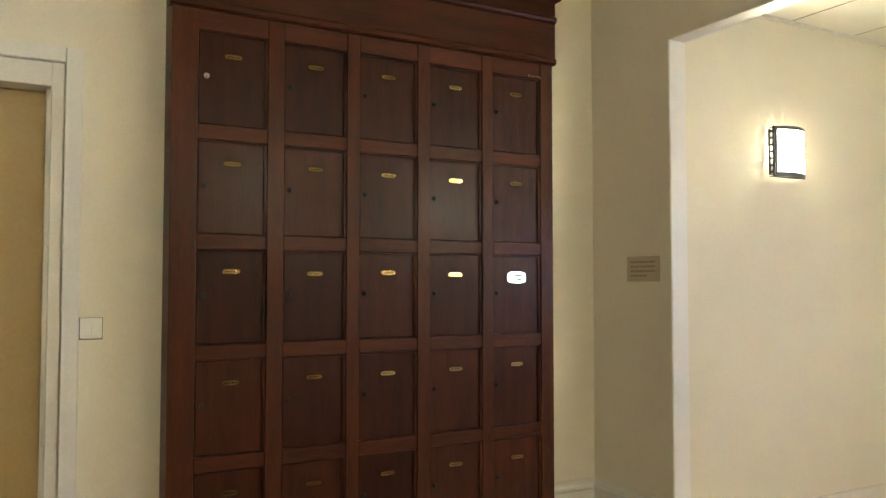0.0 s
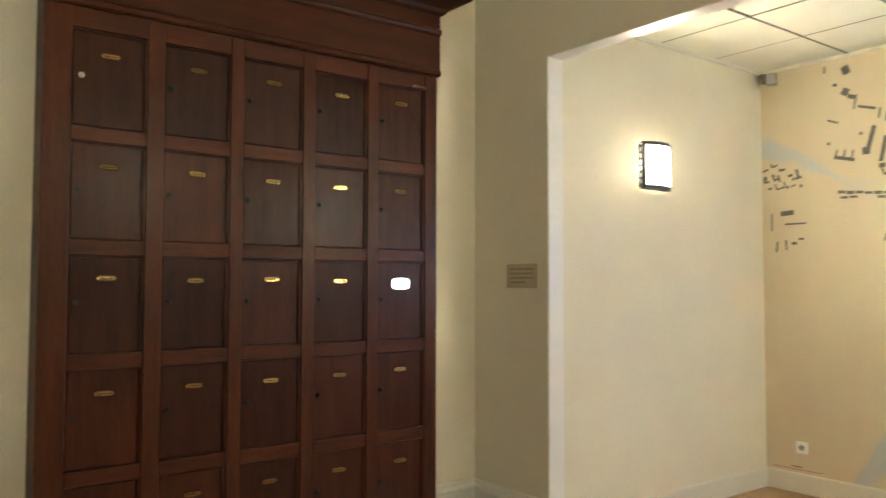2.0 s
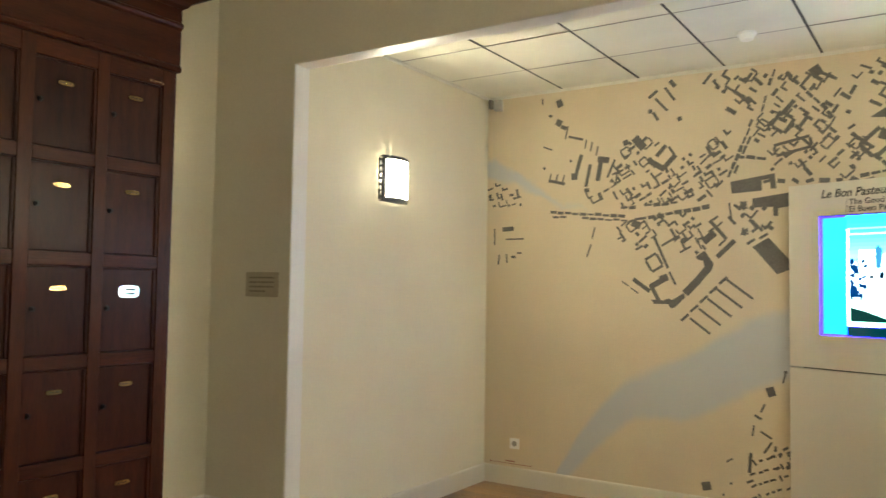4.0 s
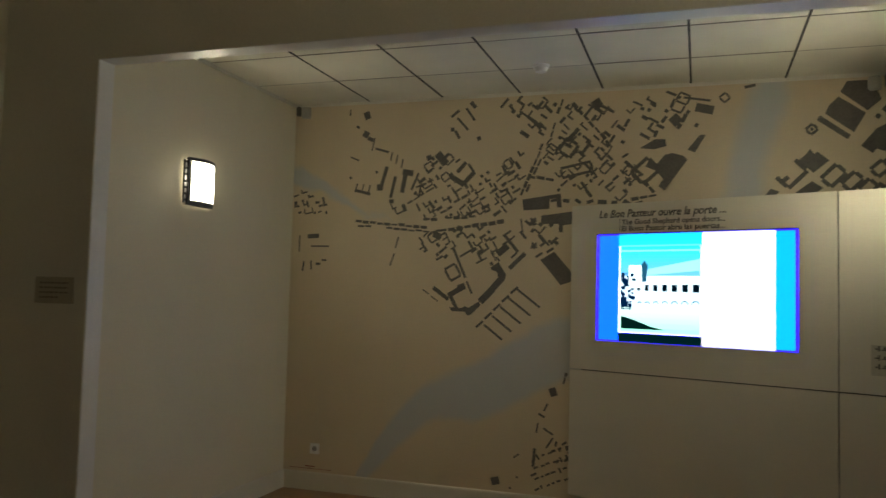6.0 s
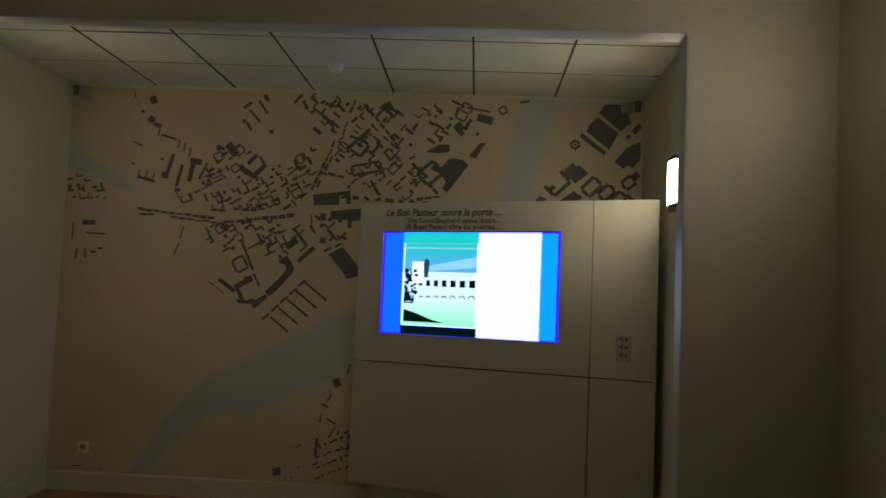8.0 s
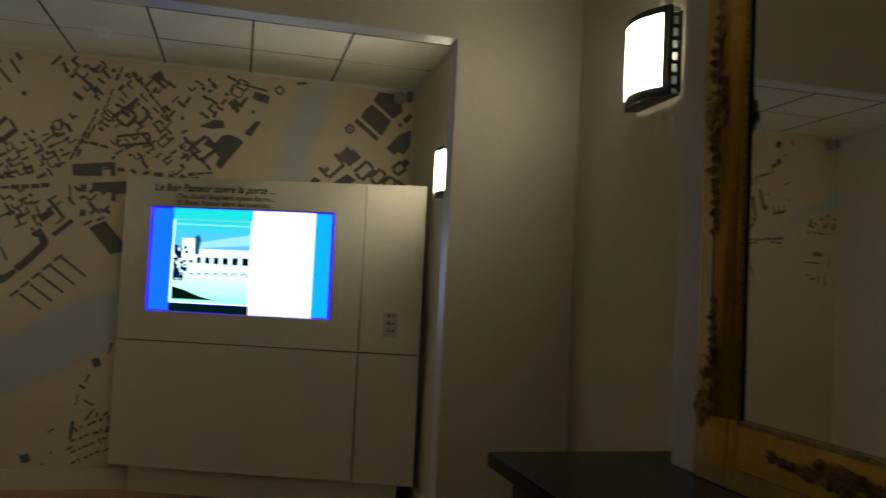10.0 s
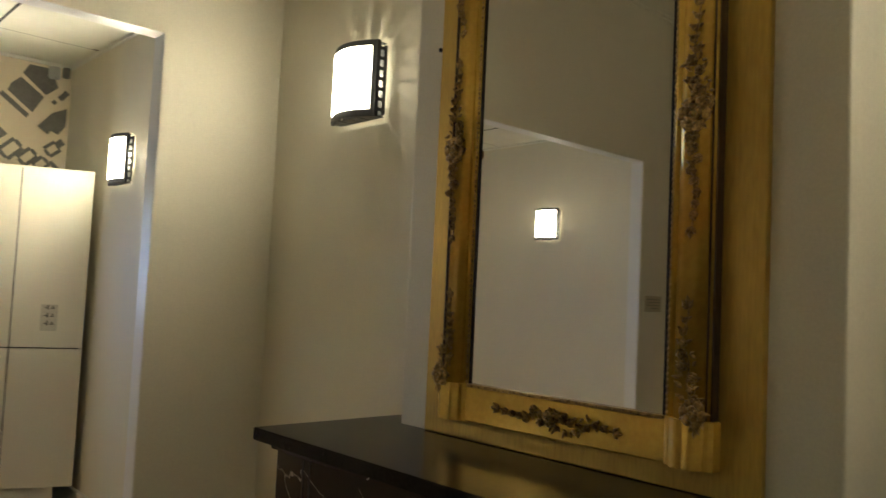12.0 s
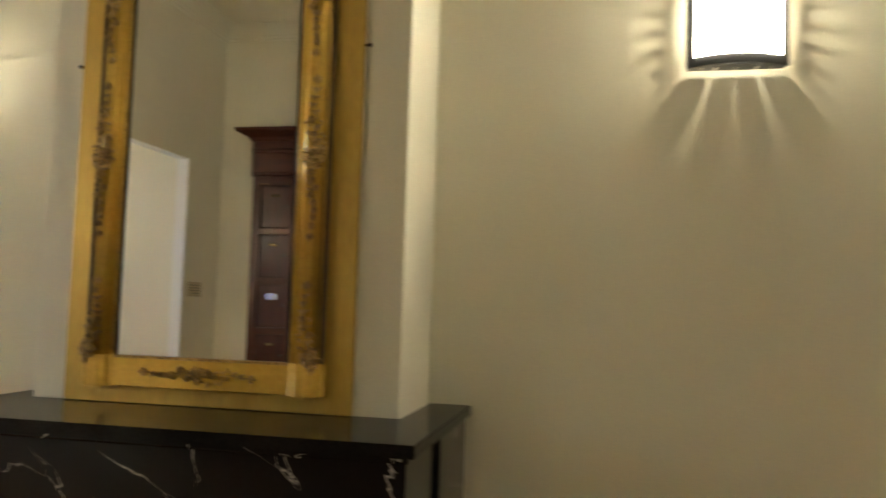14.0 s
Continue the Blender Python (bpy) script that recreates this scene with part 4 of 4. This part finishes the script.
for x, z, le, wi, d in ((1.30, 2.91, 0.08, 0.022, 38), (1.36, 2.83, 0.13, 0.018, -48), (1.42, 2.90, 0.12, 0.018, -55), (1.44, 2.97, 0.06, 0.03, -50), (1.28, 2.79, 0.03, 0.03, 0), (1.32, 2.75, 0.07, 0.022, -60), (1.49, 2.715, 0.03, 0.03, 20),
                        (1.20, 2.57, 0.11, 0.06, -50), (1.36, 2.50, 0.10, 0.03, 48), (1.42, 2.42, 0.12, 0.035, 46), (1.33, 2.40, 0.13, 0.04, -32), (1.10, 2.58, 0.04, 0.04, 20)):
    pr.bar(x, z, le, wi, d)
# comb-shaped and branching blocks
pr.bar(0.555, 2.325, 0.14, 0.024, -14)
for k in range(3):
    pr.bar(0.50 + 0.055 * k, 2.36 - 0.008 * k, 0.012, 0.07, -14)
for x, z, le, wi, d in ((0.73, 2.43, 0.03, 0.19, -16), (0.70, 2.36, 0.05, 0.05, 0), (0.81, 2.36, 0.026, 0.17, -12), (0.80, 2.25, 0.04, 0.03, 0), (0.90, 2.40, 0.036, 0.17, -10), (0.93, 2.47, 0.09, 0.045, -10), (0.99, 2.40, 0.018, 0.14, -24), (1.04, 2.37, 0.09, 0.014, 20), (1.03, 2.32, 0.014, 0.09, -6)):
    pr.bar(x, z, le, wi, d)
# works and big halls by the avenue
pr.poly([(1.84, 2.17), (1.83, 2.25), (2.11, 2.29), (2.12, 2.19), (2.085, 2.19), (2.08, 2.255), (2.03, 2.25), (2.03, 2.18)])
pr.poly([(1.97, 2.07), (1.97, 2.13), (2.20, 2.16), (2.20, 2.07), (2.13, 2.06), (2.13, 2.01), (2.10, 2.01), (2.10, 2.07)])
pr.poly([(1.97, 1.81), (2.07, 1.87), (2.20, 1.72), (2.20, 1.66), (2.12, 1.63)])
for k in range(9):
    pr.bar(1.90 + 0.012 * (k % 3), 2.07 + 0.016 * (k // 3), 0.03, 0.014, 45 + 70 * k)
    pr.bar(1.91 + 0.01 * (k % 3), 1.90 + 0.012 * (k // 3), 0.03, 0.012, 30 + 70 * k)
for x, z, le, wi, d in ((1.83, 2.05, 0.012, 0.12, 8), (1.84, 1.99, 0.07, 0.02, -50), (2.0, 1.95, 0.10, 0.016, -48), (2.04, 1.88, 0.06, 0.018, 32), (1.96, 1.845, 0.06, 0.018, 32)):
    pr.bar(x, z, le, wi, d)
# blocks south of the long street
for x, z, le, wi, d in ((1.80, 1.80, 0.16, 0.032, 44), (1.75, 1.93, 0.17, 0.024, -50), (1.69, 1.88, 0.10, 0.05, 40), (1.42, 1.86, 0.13, 0.016, 30), (1.53, 1.80, 0.09, 0.014, 28), (1.62, 1.84, 0.09, 0.012, -62), (1.18, 1.985, 0.07, 0.05, -25),
                        (1.52, 1.865, 0.04, 0.03, 20), (0.855, 1.93, 0.012, 0.09, -14), (0.82, 1.80, 0.012, 0.10, -20), (1.36, 1.78, 0.020, 0.24, 24), (1.44, 1.60, 0.016, 0.10, 26)):
    pr.bar(x, z, le, wi, d)
pr.court(1.31, 1.71, 0.09, 0.10, 0.018, 30)
pr.poly([(1.60, 1.75), (1.66, 1.79), (1.72, 1.70), (1.71, 1.66), (1.64, 1.58), (1.60, 1.61), (1.66, 1.68), (1.65, 1.72), (1.61, 1.73)])
pr.bar(1.575, 1.545, 0.14, 0.052, 46)
pr.poly([(1.52, 1.50), (1.53, 1.47), (1.46, 1.40), (1.43, 1.39), (1.41, 1.42), (1.31, 1.42), (1.29, 1.45), (1.38, 1.445), (1.41, 1.46), (1.44, 1.45)])
for x, z, le, wi, d in ((1.22, 1.55, 0.15, 0.030, -35), (1.34, 1.57, 0.14, 0.040, 30), (1.38, 1.60, 0.06, 0.05, 20), (1.32, 1.49, 0.12, 0.028, -62), (1.10, 1.56, 0.06, 0.010, -34), (1.17, 1.51, 0.07, 0.010, -34)):
    pr.bar(x, z, le, wi, d)
for k in range(5):
    x, z = 1.80 - 0.064 * k, 1.595 - 0.064 * k
    pr.bar(x + 0.085, z - 0.062, 0.22 - 0.012 * k, 0.016, -37)
    pr.bar(x - 0.018, z - 0.008, 0.07, 0.018, 42)
# landmark shapes in the east quarter
for x, z, le, wi, d in ((2.36, 2.93, 0.07, 0.07, 30), (2.42, 2.90, 0.14, 0.02, -30), (2.30, 2.88, 0.02, 0.10, -40), (2.20, 2.72, 0.10, 0.03, 52), (2.62, 2.46, 0.16, 0.022, -40), (2.90, 2.79, 0.07, 0.07, 40), (3.09, 2.86, 0.12, 0.06, -14), (3.04, 2.93, 0.18, 0.016, -10)):
    pr.bar(x, z, le, wi, d)
pr.court(3.22, 2.93, 0.05, 0.05, 0.014, 40)
pr.court(2.16, 2.62, 0.11, 0.10, 0.024, 55)
pr.court(2.70, 2.44, 0.15, 0.12, 0.026, 42)
pr.court(2.22, 2.46, 0.22, 0.07, 0.02, 12)
pr.poly([(2.66, 2.60), (2.76, 2.66), (2.83, 2.66), (2.84, 2.61), (2.76, 2.59)])
pr.poly([(2.83, 2.55), (2.88, 2.56), (2.95, 2.54), (2.98, 2.51), (2.83, 2.30), (2.79, 2.33), (2.82, 2.38), (2.77, 2.44), (2.70, 2.47), (2.72, 2.51), (2.78, 2.49)])
pr.poly([(2.98, 2.58), (3.03, 2.56), (3.10, 2.68), (3.06, 2.68)])
pr.line(2.60, 2.24, 2.84, 2.28, 0.02, gap=0.2, piece=0.05, rnd=rnd)
for k in range(9):
    pr.bar(1.98 + 0.085 * k, 2.245 - 0.004 * k, rnd.uniform(0.03, 0.07), rnd.uniform(0.02, 0.035), rnd.uniform(-40, 40))
pr.bar(3.38, 3.0, 0.07, 0.02, 10)
# large halls in the north-east corner
pr.poly([(3.97, 3.0), (4.12, 3.0), (4.17, 2.87), (4.09, 2.80), (3.93, 2.93)])
pr.poly([(3.92, 2.90), (4.08, 2.785), (4.01, 2.66), (3.84, 2.79), (3.86, 2.84)])
pr.poly([(3.81, 2.78), (3.99, 2.645), (3.975, 2.615), (3.945, 2.635), (3.79, 2.75)])
pr.court(3.76, 2.69, 0.055, 0.05, 0.018, 40)
pr.bar(3.76, 2.69, 0.02, 0.02, 40)
pr.poly([(4.14, 2.68), (4.24, 2.73), (4.24, 2.60), (4.19, 2.53), (4.14, 2.55), (4.12, 2.52), (4.05, 2.57)])
for x, z, le, wi, d in ((4.21, 2.82, 0.08, 0.04, 50), (4.15, 2.76, 0.03, 0.03, 50), (4.21, 2.47, 0.05, 0.05, 40)):
    pr.bar(x, z, le, wi, d)
pr.court(4.16, 2.42, 0.09, 0.07, 0.024, 40)
pr.poly([(3.75, 2.56), (3.775, 2.525), (3.795, 2.54), (3.865, 2.48), (3.77, 2.40), (3.68, 2.485), (3.72, 2.52)])
pr.court(3.635, 2.40, 0.16, 0.12, 0.028, 45, True)
pr.bar(3.60, 2.36, 0.05, 0.03, 45)
pr.court(3.89, 2.38, 0.13, 0.085, 0.026, 45)
pr.court(4.00, 2.34, 0.11, 0.075, 0.026, 45)
pr.court(4.09, 2.30, 0.09, 0.07, 0.024, 45)
pr.poly([(3.51, 2.30), (3.565, 2.28), (3.54, 2.25), (3.47, 2.25)])
pr.poly([(3.66, 2.27), (3.76, 2.345), (3.83, 2.30), (3.76, 2.25)])
pr.bar(4.18, 2.30, 0.08, 0.03, -40)
# lower edge behind the partition
for x, z, le, wi, d in ((2.17, 1.0, 0.02, 0.02, 0), (2.16, 0.96, 0.012, 0.06, -15), (2.08, 0.87, 0.05, 0.06, 20), (2.03, 0.76, 0.014, 0.06, -25), (2.0, 0.70, 0.05, 0.016, -30), (1.97, 0.61, 0.012, 0.07, -8), (2.05, 0.59, 0.08, 0.014, -30), (2.06, 0.51, 0.014, 0.09, -32), (1.95, 0.40, 0.022, 0.13, -4), (1.82, 0.40, 0.05, 0.012, 35), (1.67, 0.21, 0.06, 0.055, 15), (1.78, 0.17, 0.015, 0.015, 0), (1.83, 0.25, 0.015, 0.015, 0), (1.95, 0.28, 0.045, 0.016, 28)):
    pr.bar(x, z, le, wi, d)
for k in range(26):
    row = k % 4
    pr.bar(1.97 + 0.042 * (k // 4) + rnd.uniform(-0.01, 0.01), 0.18 + 0.075 * row + 0.018 * (k // 4), rnd.uniform(0.018, 0.04), 0.014, 28 + rnd.uniform(-8, 8) + (90 if rnd.random() < 0.2 else 0))
for k in range(14):
    pr.bar(rnd.uniform(2.08, 2.24), rnd.uniform(0.38, 0.53), rnd.uniform(0.02, 0.04), 0.016, rnd.uniform(0, 90))
me = bpy.data.meshes.new("map_print")
me.from_pydata(pr.verts, [], pr.faces)
me.update()
bm = bmesh.new()
bm.from_mesh(me)
for f in bm.faces:
    f.normal_update()
    if f.normal.y > 0:
        f.normal_flip()
bm.to_mesh(me)
bm.free()
me.materials.append(INK)
tagged(new("map_print", me), "dark grey town map of streets and houses printed on the wall", "wall print", kind="stuff")


# ---------------------------------------------------------------- lining of the opening
bm = bmesh.new()
box(bm, O0 - 0.001, O0 + 0.004, OP + 0.004, OPB - 0.002, 0, OZ - 0.004)
box(bm, O1 - 0.004, O1 + 0.001, OP + 0.004, OPB - 0.002, 0, OZ - 0.004)
box(bm, O0, O1, OP + 0.004, OPB - 0.002, OZ - 0.004, OZ + 0.001)
structure("trim_opening", bm, GLOSS, "glossy white painted lining of the wide opening", "trim")

# ---------------------------------------------------------------- doorway with a closed ochre door
bm = bmesh.new()
for y0, y1, z0, z1 in ((D1, D1 + 0.064, 0, DZ + 0.062), (D0 - 0.064, D0, 0, DZ + 0.062), (D0 + 0.001, D1 - 0.001, DZ - 0.001, DZ + 0.0615)):
    box(bm, LW, LW + 0.028, y0, y1, z0, z1, bevel=0.004)
for y0, y1, z0, z1 in ((D1 - 0.050, D1 - 0.004, 0, DZ - 0.001), (D0 + 0.004, D0 + 0.050, 0, DZ - 0.001), (D0 + 0.051, D1 - 0.051, DZ - 0.100, DZ - 0.002)):
    box(bm, LW - 0.12, LW + 0.006, y0, y1, z0, z1, bevel=0.003)
for y0, y1, z0, z1 in ((D1 - 0.066, D1 - 0.0505, 0, DZ - 0.101), (D0 + 0.0505, D0 + 0.066, 0, DZ - 0.101)):
    box(bm, LW - 0.12, LW - 0.05, y0, y1, z0, z1)
structure("door_frame", bm, TRIM, "white painted door frame with a flat casing", "door frame")
door = thing("door", pose(LW - 0.125, D1 - 0.040, 0, 0, 0, 90), "closed ochre painted door set back in a white frame", "door")
part("leaf", one_box(-0.79, 0.0, 0.0, 0.045, 0.01, DZ - 0.06, bevel=0.002), DOORPAINT, door)
bm = bmesh.new()
cylinder(bm, (-0.70, -0.02, 1.03), 0.010, 0.05, "y", 12)
box(bm, -0.70, -0.59, -0.052, -0.036, 1.02, 1.04, bevel=0.005)
part("handle", bm, STEEL, door, "plain metal door handle")

# ---------------------------------------------------------------- small fittings
sw = thing("light_switch", pose(LW, -5.079, 1.254, 0, 0, 90), "white double light switch beside the door frame", "light switch")
part("plate", one_box(-0.042, 0.042, -0.012, -0.003, -0.042, 0.042, bevel=0.004), PLASTIC, sw)
# dark rim, deeper below, stands in for the plate's shadow on the wall
part("backing", one_box(-0.044, 0.044, -0.004, 0, -0.046, 0.043), IRON, sw, "dark rim in place of the shadow round the switch plate")
for s in (-1, 1):
    ob = part("rocker", one_box(s * 0.0155 - 0.0145, s * 0.0155 + 0.0145, -0.016, -0.008, -0.029, 0.029, bevel=0.002), PLASTIC, sw)
    ob.rotation_euler = (s * 0.05, 0, 0)

so = thing("wall_socket", pose(0.22, 0, 0.318), "white square power socket low on the map wall", "power socket")
part("plate", one_box(-0.041, 0.041, -0.011, 0, -0.041, 0.041, bevel=0.004), PLASTIC, so)
# flat grey disc: the shade of the socket's well is in its colour
bm = bmesh.new()
cylinder(bm, (0, -0.011, 0), 0.021, 0.004, "y", 24)
part("well", bm, material("socket_shade", (0.35, 0.34, 0.32), 0.5), so, "round grey disc coloured as the shaded socket well")
bm = bmesh.new()
for s in (-1, 1):
    cylinder(bm, (s * 0.0095, -0.0135, 0), 0.0028, 0.003, "y", 8)
part("contact", bm, IRON, so)

bm = bmesh.new()
box(bm, 0.005, 0.36, -0.003, -0.001, 0.160, 0.163)
for x in (0.005, 0.18, 0.358):
    box(bm, x, x + 0.003, -0.003, -0.001, 0.157, 0.170)
box(bm, 0.14, 0.22, -0.003, -0.001, 0.176, 0.183)
tagged(part("scale_bar", bm, RED), "thin red printed map scale above the baseboard", "wall print")

pq = thing("wall_plaque", pose(0.0, OP, 1.511), "small beige plaque with lines of lettering on the wall", "plaque")
part("plate", one_box(-0.121, 0.121, -0.008, 0, -0.066, 0.066, bevel=0.003), PLAQUE, pq)
rnd = random.Random(9)
for k in range(4):
    bm = bmesh.new()
    z, x = 0.036 - 0.024 * k, -0.09
    end = 0.09 if k < 3 else 0.03
    while x < end:
        w = rnd.uniform(0.010, 0.03)
        box(bm, x, min(end, x + w), -0.0088, -0.007, z - 0.0045, z + 0.0045)
        x += w + 0.005
    part("text_line", bm, PLAQUETEXT, pq, "dark bars of small lettering")

sm = thing("smoke_detector", pose(2.08, -0.66, AC), "small round white smoke detector on the tile ceiling", "smoke detector")
bm = bmesh.new()
cylinder(bm, (0, 0, -0.008), 0.055, 0.016, "z", 28)
part("base", bm, PLASTIC, sm)
bm = bmesh.new()
cylinder(bm, (0, 0, -0.030), 0.036, 0.030, "z", 28, r2=0.046)
part("head", bm, PLASTIC, sm)

for x, rz, label in ((0.045, 25, "small white sensor in the ceiling corner of the map wall"), (4.145, -25, "small white sensor in the ceiling corner beside the large printed halls")):
    se = thing("corner_sensor", pose(x, -0.005, 2.965, 0, 0, 0), label, "sensor", "corner sensors")
    part("mount", one_box(-0.012, 0.012, -0.03, 0.004, -0.01, 0.05), PLASTIC, se)
    ob = part("housing", one_box(-0.036, 0.036, -0.085, -0.02, -0.045, 0.040, bevel=0.010), material("sensor_plastic", (0.42, 0.40, 0.36), 0.5), se)
    ob.rotation_euler = (0, 0, radians(rz))
    ob = part("dark_shell", one_box(*((-0.07, -0.04) if x < 1 else (0.04, 0.085)), -0.05, -0.01, -0.02, 0.055, bevel=0.006), material("grey_bracket", (0.20, 0.18, 0.15), 0.6), se, "grey bracket")

# ---------------------------------------------------------------- floorboards, last
bw, rnd = 0.12, random.Random(3)
made = {}


def board(length):
    key = round(length, 2)
    if key not in made:
        bm = one_box(0.001, key - 0.001, 0.001, bw - 0.001, -0.02, 0.0)
        bmesh.ops.bevel(bm, geom=[e for e in bm.edges if all(v.co.z > -0.001 for v in e.verts)], offset=0.0015, segments=1, affect="EDGES")
        m = bpy.data.meshes.new("floorboard")
        bm.to_mesh(m)
        bm.free()
        m.materials.append(BOARD)
        made[key] = m
    return made[key]


# boards of the alcove and just before it are pieces; those behind the path are one mesh
rest = bmesh.new()
y = -bw
while y > BACK - bw:
    x, end = (AL - 0.02, AR + 0.02) if y > OPB else (LW - 0.28, RW + 0.02)
    first = rnd.uniform(0.3, 1.6)
    while x < end - 0.05:
        ln = min(first or rnd.choice((0.9, 1.3, 1.8)), end - x)
        first = 0
        if y > -2.6:
            shared("floorboard", board(ln), floor, pose(x, y, 0))
        else:
            box(rest, x + 0.001, x + ln - 0.001, y + 0.001, y + bw - 0.001, -0.02, 0.0)
        x += ln
    y -= bw
tagged(part("floorboards", rest, BOARD, floor), kind="stuff")
